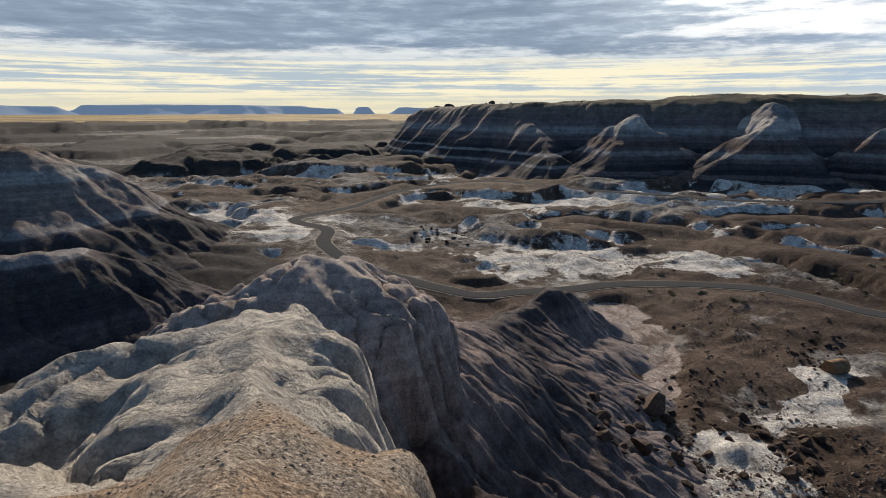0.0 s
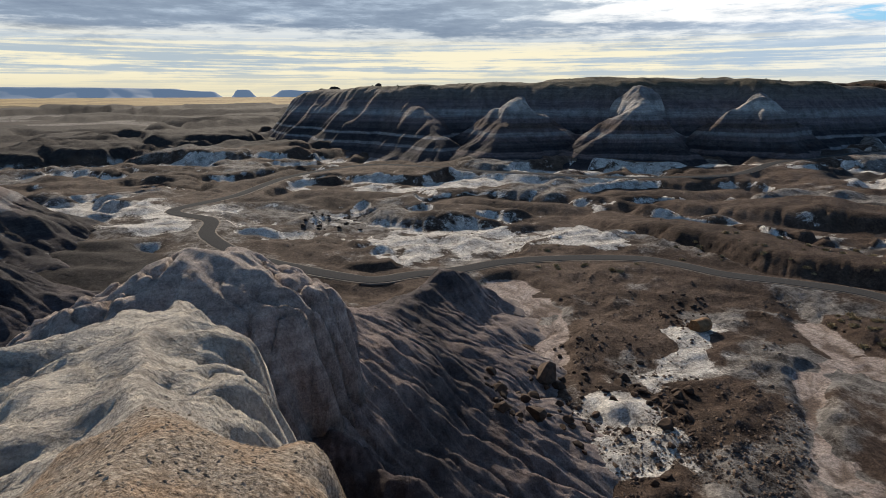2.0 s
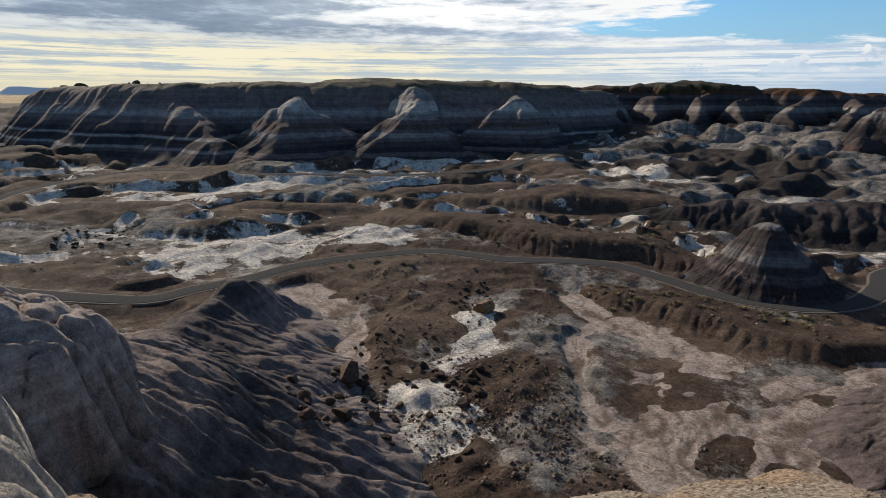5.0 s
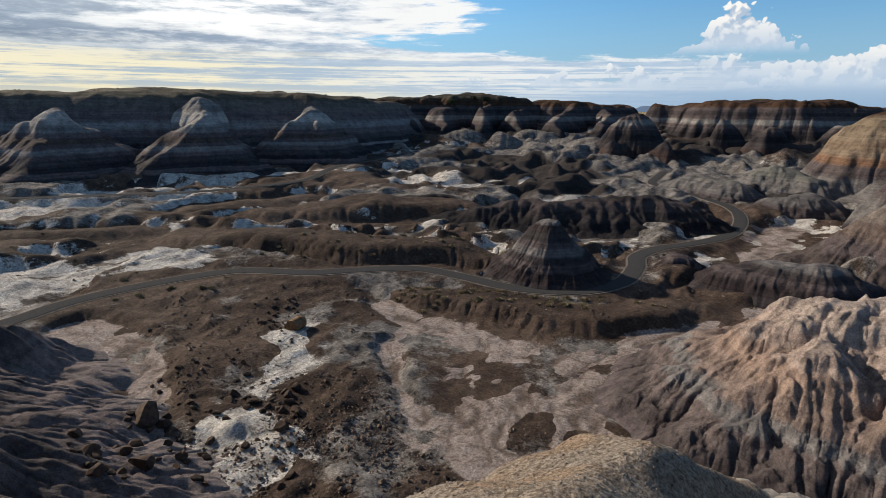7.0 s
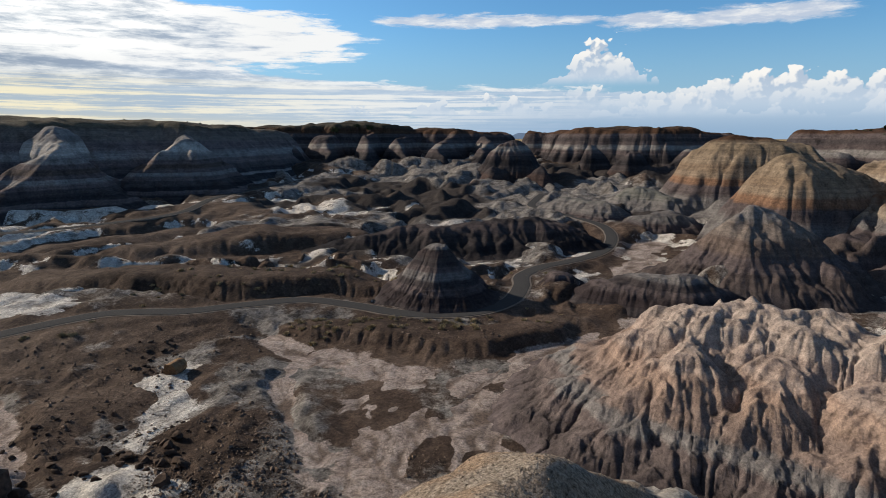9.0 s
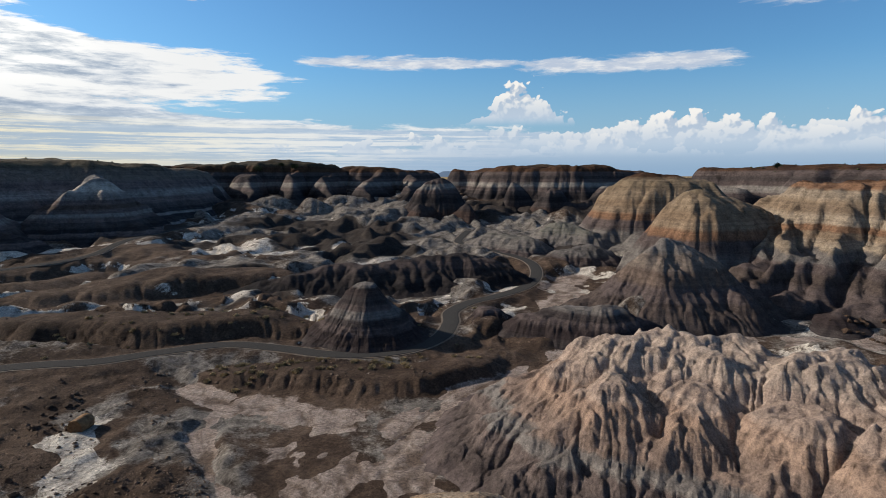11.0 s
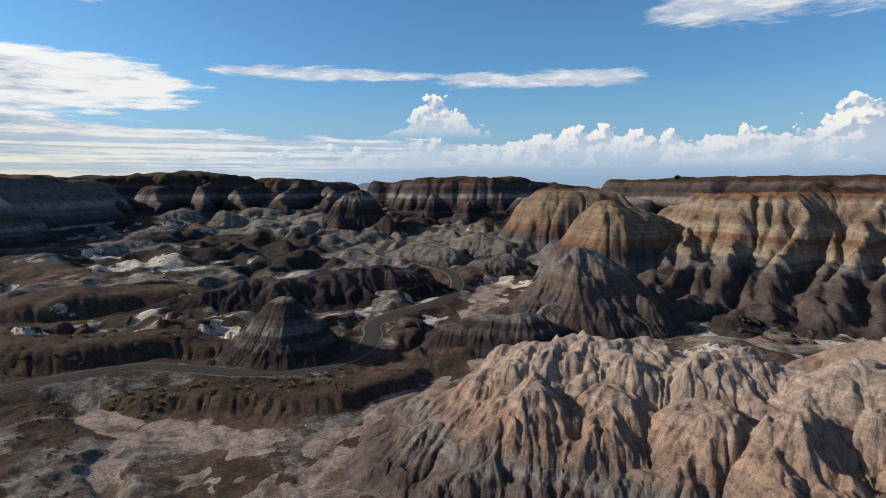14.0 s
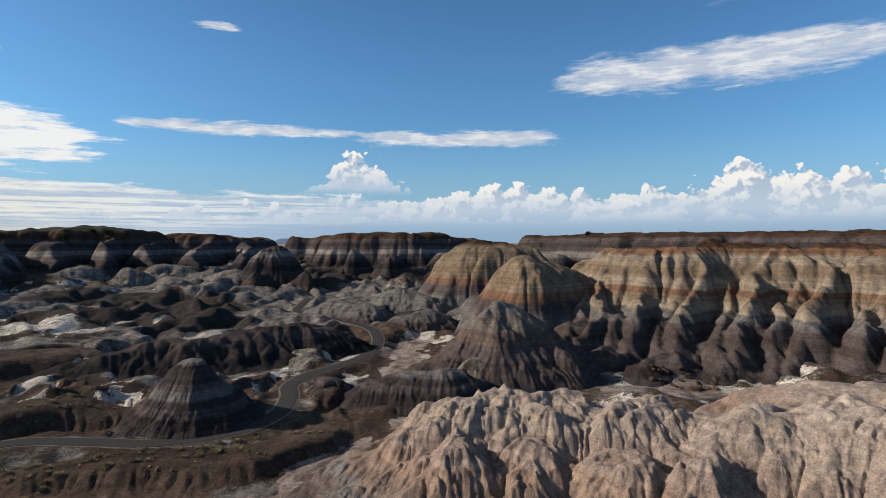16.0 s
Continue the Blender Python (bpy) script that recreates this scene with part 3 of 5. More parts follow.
def valley(R, steps, cutting):
    X, Y = R.X, R.Y
    dist, az = np.hypot(X, Y), np.degrees(np.arctan2(X, Y))
    far = smooth(dist, 62, 92)
    up = 8.0 * smooth(dist, 175, 300) * smooth(az, 38, 52) + 2.0 * smooth(dist, 130, 180) * smooth(az, 5, 15)
    wx, wy = X + 6 * fbm(X, Y, 18, 3, 3), Y + 6 * fbm(X, Y, 18, 3, 4)
    # flat-topped brown benches cut into by pale gullied banks
    lie = fbm(wx * 0.55 + wy * 0.12, wy, 17, 5, 5)
    bench = smooth(lie, 0.03, 0.11) * (0.8 + 0.7 * fbm(X, Y, 50, 2, 6))
    bench = np.maximum(bench, 0.6 * smooth(fbm(wx * 0.6, wy, 9, 4, 8), 0.08, 0.16))
    z = up + 2.7 * far * bench + (0.40 + 0.42 * far) * fbm(X, Y, 12, 5, 9, 0.55) + 0.20 * fbm(X, Y, 3.0, 4, 10)
    z += far * 0.9 * np.abs(fbm(wx * 0.7, wy, 7, 3, 12)) * 2
    z += (1 - far) * (0.45 * (1 - np.abs(fbm(wx, wy, 13, 4, 14)) * 2.2) + 0.35 * np.abs(fbm(wx, wy * 1.4, 4.5, 3, 15)) * 2)
    field = smooth(az, 44, 56) * smooth(dist, 122, 150) * smooth(-dist, -300, -240)
    beyond = smooth(dist, 180, 250) * smooth(-az, -7, -1)
    ledge = smooth(fbm(wx * 0.45, wy, 34, 4, 23), 0.0, 0.09)
    z += beyond * (5.5 * ledge - 0.5)
    z += field * (5.5 * np.abs(fbm(wx, wy, 17, 4, 21)) - 1.0)
    salt = np.full(X.shape, -9.0)
    for line in SALT:
        dd, (r,) = along(X + 1.6 * fbm(X, Y, 4, 3, 71), Y + 1.6 * fbm(X, Y, 4, 3, 72), [(*P(a, d), r) for a, d, r in line])
        salt = np.maximum(salt, 1 - dd / r)
    z += 0.18 * (1 - far) * smooth(salt, -0.3, 0.8)
    swell = np.zeros(X.shape)
    for spine, prof in SWELLS:
        q = rise(wx * 0.7 + X * 0.3, wy * 0.7 + Y * 0.3, spine, prof)
        swell = np.maximum(swell, smooth(q, 0.15, 0.9))
        calm = smooth(q, 0.05, 0.5)
        z = np.maximum(z * (1 - 0.75 * calm), q * (0.92 + 0.22 * fbm(X, Y, 9, 3, 32)) + 0.16 * fbm(X, Y, 5, 4, 31))
    wash, threads = np.full(X.shape, -9.0), np.zeros(X.shape)
    for line in WASH:
        pts = [P(a, d) for a, d, _ in line]
        run = np.concatenate([[0.0], np.cumsum([math.dist(p, q) for p, q in zip(pts[:-1], pts[1:])])])
        dd, (r, far_on) = along(X, Y, [(*p, r, u) for p, (_, _, r), u in zip(pts, line, run)])
        here = 1 - (dd + 1.6 * fbm(X, Y, 6, 4, 41)) / r
        lane = fbm(dd * 0.42 + 0.9 * fbm(X, Y, 5, 3, 46), far_on * 0.10, 1.0, 3, 45)
        threads = np.where(here > wash, smooth(-np.abs(lane), -0.13, -0.04), threads)
        wash = np.maximum(wash, here)
    bed = smooth(wash, -0.55, 0.15)
    braid = np.abs(fbm(X + 0.6 * fbm(X, Y, 3, 2, 44), Y, 3.6, 3, 43))
    z = z * (1 - 0.95 * bed) + bed * (-0.12 + 0.10 * smooth(braid, 0.0, 0.22) - 0.10 * threads)
    z += (1 - far) * (1 - bed) * 0.10 * fbm(X, Y, 0.9, 3, 17)
    z, flow = erode(z, R.cell, steps, cutting, 0.06, 7, still=1.0 - 0.7 * bed)
    rib, fall = rill_lines(R, z, max(1.1, 2.6 * R.cell), 7.0, 52)
    z = z + 0.05 * fbm(X, Y, 1.4, 3, 51) + (1 - bed) * (0.26 - 0.16 * swell) * (rib - 0.6) * smooth(fall, 0.12, 0.5)
    road, level = np.full(X.shape, 99.0), np.zeros(X.shape)
    for k, line in enumerate((TRAIL, FAR_TRAIL)):
        pts = [P(a, d) for a, d in line]
        if len(LEVELS) <= k:
            lev = R.sample(z, [p[0] for p in pts], [p[1] for p in pts])
            LEVELS.append(np.convolve(np.pad(lev, 2, mode="edge"), (0.15, 0.2, 0.3, 0.2, 0.15), "valid") + 0.15)
        dd, (lv,) = along(X, Y, [(*p, v) for p, v in zip(pts, LEVELS[k])])
        level = np.where(dd < road, lv, level)
        road = np.minimum(road, dd)
    s = smooth(road, 1.6, 4.2)
    R.z, R.road, R.flow = level * (1 - s) + z * s, road, flow
    gy, gx = np.gradient(z, R.cell)
    steep = np.hypot(gx, gy)
    clump, flecks = fbm(wx, wy, 16, 5, 61), fbm(wx, wy, 6, 4, 62)
    flat = 1 - smooth(bench, 0.08, 0.45)
    pale = far * flat * (0.62 + 1.0 * clump + 0.9 * flecks) + far * (1 - flat) * smooth(steep, 0.28, 0.6) * (0.55 + 0.9 * clump + 0.5 * flecks)
    pale = pale * (1 - 0.75 * field) * (1 - 0.6 * beyond) + 0.5 * far * smooth(flow, 1.3, 3.6) * smooth(clump + 0.5 * flecks, -0.3, 0.15)
    pale += field * (-0.12 + 0.6 * flecks)
    pale = np.maximum(pale, 0.62 + 0.55 * salt + 0.5 * flecks)
    pale = pale - 0.55 * swell - 0.8 * swell * smooth(-steep, -0.75, -0.35) - smooth(-road, -3.5, -2.0) * 0.4
    pale = pale * (0.75 + 0.9 * fbm(wx, wy * 1.5, 7.5, 4, 63)) + 0.35 * fbm(X, Y * 1.3, 2.6, 4, 64) * smooth(pale, 0.15, 0.5)
    pale += 0.16 * far * smooth(-az, -52, -36) * smooth(-dist, -190, -150)
    # no white in the left hollow, where shadow is painted
    R.white = np.clip(pale - smooth(-az, 12, 20) * smooth(-dist, -90, -75), 0, 1)
    R.white = np.maximum(R.white, (1 - far) * smooth(salt + 0.35 * fbm(X, Y, 2.0, 3, 73), 0.0, 0.3))
    R.wash = np.clip(0.5 + 1.1 * wash - 0.35 * smooth(fbm(X, Y, 5, 3, 77), 0.18, 0.4) * smooth(-wash, -0.6, 0.0), 0, 1)
    R.braid = threads * smooth(wash, -0.3, 0.1)
    R.wash = np.clip(R.wash - 0.3 * smooth(-braid, -0.05, -0.012) * smooth(fbm(X, Y, 9, 2, 79), -0.2, 0.1) - 0.8 * smooth(fbm(X, Y * 1.5, 6.5, 4, 78), 0.24, 0.36), 0, 1)
    R.wash = np.maximum(R.wash, (1 - far) * np.clip(0.62 * smooth(flow, 0.6, 2.6) + 0.5 * flecks - 0.12, 0, 0.8))
    # shadow over the hollow on the left, painted through the dark mask
    pit_shade = smooth(-az, 12, 20) * smooth(-dist, -100, -80)
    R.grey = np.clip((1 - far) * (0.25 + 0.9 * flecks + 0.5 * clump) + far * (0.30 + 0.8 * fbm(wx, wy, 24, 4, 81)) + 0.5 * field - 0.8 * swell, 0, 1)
    R.dark = np.clip(pit_shade + beyond * (0.35 + 0.8 * ledge) + 0.75 * field * smooth(fbm(wx, wy, 22, 3, 85), 0.05, 0.3) + 0.6 * far * smooth(fbm(wx, wy, 40, 3, 86), 0.2, 0.4) - swell, 0, 1)


valley(G, 18, 0.030)
valley(N, 26, 0.026)


def blended(name, x, y):
    """A field of the floor, from the fine raster near by and from the wide one beyond."""
    x, y = np.asarray(x, float), np.asarray(y, float)
    f = {"z": (G.z, N.z), "white": (G.white, N.white), "wash": (G.wash, N.wash), "grey": (G.grey, N.grey), "dark": (G.dark, N.dark), "braid": (G.braid, N.braid)}[name]
    inside = smooth(-np.maximum.reduce([N.x0 - x, x - 92, N.y0 - y, y - 86]), 0.5, 7.0)
    return G.sample(f[0], x, y) * (1 - inside) + N.sample(f[1], x, y) * inside


def floor_height(x, y):
    return blended("z", x, y)


def ground_sheet():
    az = np.concatenate([np.arange(-180, -46, 2.0), np.arange(-44, 124, 0.18), np.arange(124, 180.1, 2.0)])
    rad = [0.5, 8.0, 16.0, 24.0]
    while rad[-1] < 310:
        rad.append(rad[-1] * 1.0078)
    while rad[-1] < 1500:
        rad.append(rad[-1] * 1.02)
    while rad[-1] < 4950:
        rad.append(rad[-1] * 1.08)
    A, R = np.meshgrid(np.radians(az), np.array(rad))
    x, y = R * np.sin(A), R * np.cos(A)
    inside = smooth(-np.maximum.reduce([-128 - x, x - 318, -148 - y, y - 318]), 2, 26)
    rough = smooth(R, 230, 330) * smooth(-R, -1500, -900)
    wx, wy = x + 30 * fbm(x, y, 90, 3, 92), y + 30 * fbm(x, y, 90, 3, 93)
    step_a, step_b = smooth(fbm(wx, wy, 170, 4, 91), -0.02, 0.10), smooth(fbm(wx, wy, 70, 4, 94), 0.08, 0.22)
    far = rough * (7.0 * step_a + 4.0 * step_b + 1.6 * fbm(wx, wy, 30, 3, 95) - 2.0) + 3.0 * smooth(R, 1400, 4000) * fbm(x, y, 700, 3, 99)
    z = far * (1 - inside) + blended("z", x, y) * inside
    pick = lambda f, o: blended(f, x, y) * inside + o * (1 - inside)
    pl = smooth(R + 260 * fbm(x, y, 240, 3, 97), 950, 1500)
    flat = (1 - step_a) * (1 - step_b)
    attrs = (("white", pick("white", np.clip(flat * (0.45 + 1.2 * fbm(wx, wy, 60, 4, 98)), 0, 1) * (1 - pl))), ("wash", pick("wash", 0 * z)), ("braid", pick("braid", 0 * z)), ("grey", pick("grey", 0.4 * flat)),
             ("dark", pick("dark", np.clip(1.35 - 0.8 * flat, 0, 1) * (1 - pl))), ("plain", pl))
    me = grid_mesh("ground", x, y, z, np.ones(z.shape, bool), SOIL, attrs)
    return tagged(new("ground", me), "brown and white clay valley floor with pink washes", "ground", kind="structure")


ground_sheet()


def ribbon(name, line, half, lift, thick, material, label):
    """A strip laid along a line on the floor, with edges of its own."""
    pts = [Vector(P(a, d)) for a, d in line]
    fine = []
    for i in range(len(pts) - 1):
        p0, p1, p2, p3 = pts[max(i - 1, 0)], pts[i], pts[i + 1], pts[min(i + 2, len(pts) - 1)]
        n = max(2, int((p2 - p1).length / 0.8))
        for k in range(n):
            t = k / n
            fine.append(0.5 * (2 * p1 + (p2 - p0) * t + (2 * p0 - 5 * p1 + 4 * p2 - p3) * t * t + (3 * p1 - p0 - 3 * p2 + p3) * t ** 3))
    fine.append(pts[-1])
    zs = floor_height(np.array([p.x for p in fine]), np.array([p.y for p in fine]))
    zs = np.convolve(np.pad(zs, 4, mode="edge"), np.ones(9) / 9, "valid")
    bm = bmesh.new()
    rings = []
    for i, p in enumerate(fine):
        q = fine[min(i + 1, len(fine) - 1)] - fine[max(i - 1, 0)]
        side = Vector((q.y, -q.x)).normalized()
        ring = []
        for s, dz in ((-1.04, -thick), (-1.0, lift), (-0.5, lift + 0.02), (0.5, lift + 0.02), (1.0, lift), (1.04, -thick)):
            w = half * s * (1 + 0.06 * noise.noise((p.x * 0.5, p.y * 0.5, s)))
            ring.append(bm.verts.new((p.x + side.x * w, p.y + side.y * w, zs[i] + dz)))
        rings.append(ring)
    for a, b in zip(rings[:-1], rings[1:]):
        for k in range(5):
            bm.faces.new((a[k], a[k + 1], b[k + 1], b[k]))
    bmesh.ops.recalc_face_normals(bm, faces=bm.faces)
    me = bpy.data.meshes.new(name)
    bm.to_mesh(me), bm.free()
    me.materials.append(material)
    return tagged(new(name, me), label, "footpath", kind="structure")


ribbon("footpath_verge", FAR_TRAIL[:0:-1] + TRAIL, 1.42, 0.05, 0.4, VERGE, "pale brown sandy verge along the footpath")
ribbon("footpath", FAR_TRAIL[:0:-1] + TRAIL, 1.15, 0.10, 0.5, ASPHALT, "dark grey asphalt footpath winding through the badlands")

# ---- hills ----
RASTERS = []


def hill(name, spines, material, cell, label, category="hill", k=0.024, steps=24, rough=0.5, size=6.0, spread=0.03, seed=1, base=0.0, group="", cut=-0.9, cap=None, margin=4.0, extra=None, fine=None, pillow=(0.0, 3.0), cracks=(0.0, 2.0), bands=(), rills=(0.0, 1.0, 5.0)):
    fine = cell * (0.5 if rills[0] else 1.3) if fine is None else fine
    corners = [(*P(a, d), r) for _, s in spines for a, d, z, r in s]
    x0, x1 = min(c[0] - c[2] for c in corners) - margin, max(c[0] + c[2] for c in corners) + margin
    y0, y1 = min(c[1] - c[2] for c in corners) - margin, max(c[1] + c[2] for c in corners) + margin
    R = Raster(x0, y0, x1, y1, cell)
    wx = R.X + size * 0.35 * fbm(R.X, R.Y, size, 3, seed + 100)
    wy = R.Y + size * 0.35 * fbm(R.X, R.Y, size, 3, seed + 200)
    z = np.full(R.X.shape, -3.0)
    for prof, s in spines:
        z = np.maximum(z, rise(wx, wy, s, prof))
    body = smooth(z, 0.0, 2.0)
    calm = 1 - 0.85 * cap(R, z) if cap else 1.0
    z = z + body * calm * (rough * fbm(R.X, R.Y, size, 5, seed + 300, 0.55) + fine * fbm(R.X, R.Y, cell * 5.5, 3, seed + 400)) + base
    if pillow[0]:
        z = z + body * calm * pillow[0] * (2.2 * np.abs(fbm(wx, wy, pillow[1], 3, seed + 500, 0.45)) - 0.4)
    if extra:
        z = extra(R, z)
    z, flow = erode(z, cell, steps, k, spread, seed, still=calm if cap else None)
    if rills[0]:
        part_of = body * calm
        for wide, much, sd in ((rills[1], 1.0, 900), (rills[1] * 0.45, 0.42, 950)):
            if wide >= 2.0 * cell:
                rib, fall = rill_lines(R, z, wide, rills[2] * (1.0 if sd == 900 else 0.6), seed + sd)
                z = z + part_of * rills[0] * much * (rib - 0.65) * smooth(fall, 0.15, 0.6)
    if cracks[0]:
        c1 = np.abs(fbm(wx + 0.25 * R.X, wy, cracks[1], 2, seed + 600)) * cracks[1]
        c2 = np.abs(fbm(wx, wy - 0.2 * R.Y, cracks[1] * 0.55, 2, seed + 700)) * cracks[1] * 0.55
        deep = smooth(fbm(R.X, R.Y, cracks[1] * 2.5, 2, seed + 800), -0.25, 0.25)
        if cap:
            body = body * (1 - cap(R, z))
        z = z - body * cracks[0] * (deep * np.exp(-(c1 / (0.8 * cell)) ** 2) + 0.45 * (1.2 - deep) * np.exp(-(c2 / (0.7 * cell)) ** 2))
    R.z = z
    attrs = [("flow", np.clip(flow / 5.0, 0, 1))]
    if cap:
        attrs.append(("cap", cap(R, z)))
    RASTERS.append(R)
    keep = z > (cut + base if max(c[1] for c in corners) > 400 else np.maximum(cut + base, floor_height(R.X, R.Y) - 0.5))
    if not bands:
        return tagged(new(name, grid_mesh(name, R.X, R.Y, z, keep, material, attrs)), label, category, group), R
    # beds of the hill, lowest first, each its own mesh
    top = tagged(new(name), label, category, group)
    quad = (z[:-1, :-1] + z[1:, :-1] + z[:-1, 1:] + z[1:, 1:]) / 4
    whole = keep[:-1, :-1] | keep[1:, :-1] | keep[:-1, 1:] | keep[1:, 1:]
    floor = -99.0
    for bed, ceiling, words in bands:
        use = whole & (quad >= floor) & (quad < ceiling)
        floor = ceiling
        if use.any():
            ob = new(bed, grid_mesh(bed, R.X, R.Y, z, keep, material, attrs, use))
            ob.parent = top
            tagged(ob, words)
    return top, R


hill("mesa", [("badland", [(1.5, 316, 22.2, 34), (4, 290, 23.5, 50)]), ("mesa", [(2, 300, 23, 46), (4, 285, 24, 52), (10, 252, 25, 62), (18, 250, 26, 66), (28, 258, 27.5, 74), (36, 262, 26.5, 64), (41, 285, 24.5, 56)]),
              ("badland", [(1, 318, 15, 26), (-4, 300, 7, 24), (-9, 285, 3, 20)]), ("badland", [(8, 215, 20, 28), (10, 185, 9, 18), (11.8, 170, 3, 9)]), ("badland", [(22.5, 222, 22, 26), (23, 205, 13, 16)]), ("badland", [(33.5, 225, 22, 26), (34, 208, 13, 16)]), ("badland", [(4, 240, 19, 30), (3, 220, 8, 20), (2, 205, 3, 10)])],
     MESA_CLAY, 0.75, "long flat-topped mesa with dark and grey banded slopes", "mesa", k=0.003, steps=30, rough=1.2, size=16, spread=0.06, rills=(0.7, 3.2, 14), bands=(("foot", 8.4, "dark banded foot"), ("slope", 20.5, "grey slope"), ("rim", 99.0, "brown rim")), seed=11)
for s, lab in (([("cone", [(17.5, 190, 20.3, 35), (16.5, 181, 14, 24), (14.6, 172, 7, 15)]), ("badland", [(17.5, 196, 20, 20), (18.5, 215, 22, 20)])], "grey banded spur with dark stripes beside the mesa"),
               ([("cone", [(29.2, 185, 19.4, 33), (32.0, 177, 8, 18)]), ("badland", [(29.2, 190, 18.8, 16), (28.7, 208, 25, 22)])], "pale-topped conical spur with dark banded foot"),
               ([("cone", [(38.6, 206, 21, 37), (41.0, 194, 8, 20)]), ("badland", [(38.6, 212, 20, 18), (38.0, 228, 24, 20)])], "wide grey cone with dark banded foot beside the mesa")):
    hill("conical_spur", s, CONE_CLAY, 0.5, lab, "butte", k=0.006, steps=24, rough=0.7, size=7, rills=(0.45, 1.8, 9), bands=(("foot", 8.6, "dark banded foot"), ("slope", 15.0, "brown band"), ("cap", 99.0, "pale grey cap")), seed=len(lab), group="spurs of the mesa")
hill("mesa_ridge", [("mesa", [(39, 325, 24.5, 42), (46, 325, 25.5, 36), (52, 322, 27.5, 34), (56, 322, 27.5, 34), (59, 328, 24.5, 32), (62.6, 325, 25.5, 32), (66, 330, 23.5, 30)]),
                    *[("badland", [(a, 303, z + 2, 17), (a - 0.4, 282, z - 2, 16), (a - 0.8, 262, 12, 12)]) for a, z in ((42, 21), (45, 20), (48, 22), (51, 21.5), (55, 23), (58.5, 21), (62.6, 22), (66, 20.5))]],
     BACK_CLAY, 1.0, "dark ridge with grey spurs closing the valley", "mesa", k=0.010, steps=26, rough=2.4, size=22, pillow=(0.8, 14.0), rills=(0.8, 3.4, 12), bands=(("foot", 14.5, "dark foot"), ("slope", 19.5, "pale grey band"), ("rim", 99.0, "dark brown rim")), seed=23)
hill("grey_butte", [("dome", [(68.6, 232, 20.2, 19)]), ("badland", [(67, 218, 11, 13), (66, 206, 6, 9)]), ("badland", [(71, 218, 11, 12)])], BACK_CLAY, 0.45, "grey domed butte with dark skirts", "butte", k=0.010, rough=0.8, size=8, rills=(0.5, 1.8, 9), seed=29)
hill("mesa_block", [("mesa", [(74, 305, 24, 34), (77, 290, 25.2, 38), (81, 285, 25.4, 38), (84, 290, 24, 34)]), ("badland", [(76.5, 255, 19, 16)]), ("dome", [(80.3, 240, 16.2, 15)]), ("badland", [(84, 252, 16, 18), (82, 232, 9, 14)])],
     BACK_CLAY, 0.75, "flat-topped butte with grey and dark bands", "mesa", k=0.009, rough=2.2, size=18, pillow=(0.8, 12.0), rills=(0.8, 3.0, 12), bands=(("foot", 14.5, "dark foot"), ("slope", 19.5, "pale grey band"), ("rim", 99.0, "dark brown rim")), seed=31)
hill("tan_hill", [("dome", [(88.2, 178, 22.4, 24), (92, 176, 21, 20)]), ("badland", [(85.5, 165, 9, 16), (84, 160, 6, 12)]), ("badland", [(88, 155, 8, 14)])], TAN_CLAY, 0.45, "rounded tan clay hill with faint bands", "hill", k=0.006, rough=0.9, size=8, pillow=(0.4, 5.0), rills=(0.35, 1.6, 9), bands=(("foot", 9.5, "grey foot"), ("slope", 99.0, "tan slope")), seed=37)
hill("orange_hill", [("dome", [(92.9, 128, 18.6, 17), (97, 131, 15.5, 15)])], TAN_CLAY, 0.3, "rounded orange and tan clay hill", "hill", k=0.005, rough=0.8, size=7, pillow=(0.35, 4.0), rills=(0.3, 1.2, 7), bands=(("foot", 9.5, "dark foot"), ("slope", 99.0, "orange slope")), seed=41)
hill("golden_ridge", [("badland", [(99, 150, 18, 22), (101.5, 140, 20.8, 24), (104, 136, 21.6, 26), (108, 138, 21.4, 26), (113, 142, 21.2, 26), (119, 140, 21, 28), (126, 135, 20, 28)]),
                      *[("badland", [(a + 1.2, 134, z + 4.5, 10), (a + 0.4, 122, z - 0.6, 7.5), (a - 0.6, 111, z * 0.66, 6.5), (a - b, 103, 3.0, 4.5)]) for a, z, b in ((97.6, 10.2, 0.7), (99.4, 12.0, 1.2), (101.3, 9.6, 0.8), (103.2, 12.8, 1.4), (105.6, 10.6, 0.6), (107.4, 13.6, 2.0), (110.2, 10.8, 1.0), (112.3, 13.0, 1.6), (115.0, 11.2, 0.8), (117.2, 13.8, 2.0), (120.5, 11.4, 1.0), (123, 13, 1.5))]],
     GOLD_CLAY, 0.42, "long golden clay ridge with rust cap and dark grey foot", "hill", k=0.010, steps=30, rough=2.1, size=8, spread=0.03, pillow=(0.8, 5.0), rills=(0.8, 1.2, 10), bands=(("foot", 7.6, "dark grey foot"), ("slope", 19.6, "golden slope"), ("cap", 99.0, "rust-brown cap")), cracks=(0.35, 5.0), seed=43)
hill("rim_mesa", [("mesa", [(97, 235, 24, 36), (103, 225, 24.3, 44), (110, 215, 24.2, 48), (118, 205, 24.2, 48), (127, 200, 24.2, 48)]), ("badland", [(95, 205, 18, 20), (92, 215, 18, 18)])],
     BACK_CLAY, 1.1, "flat mesa rim dotted with dark scrub", "mesa", k=0.012, rough=1.3, size=12, rills=(0.8, 3.2, 12), bands=(("slope", 21.0, "banded slope"), ("rim", 99.0, "brown rim")), seed=47)
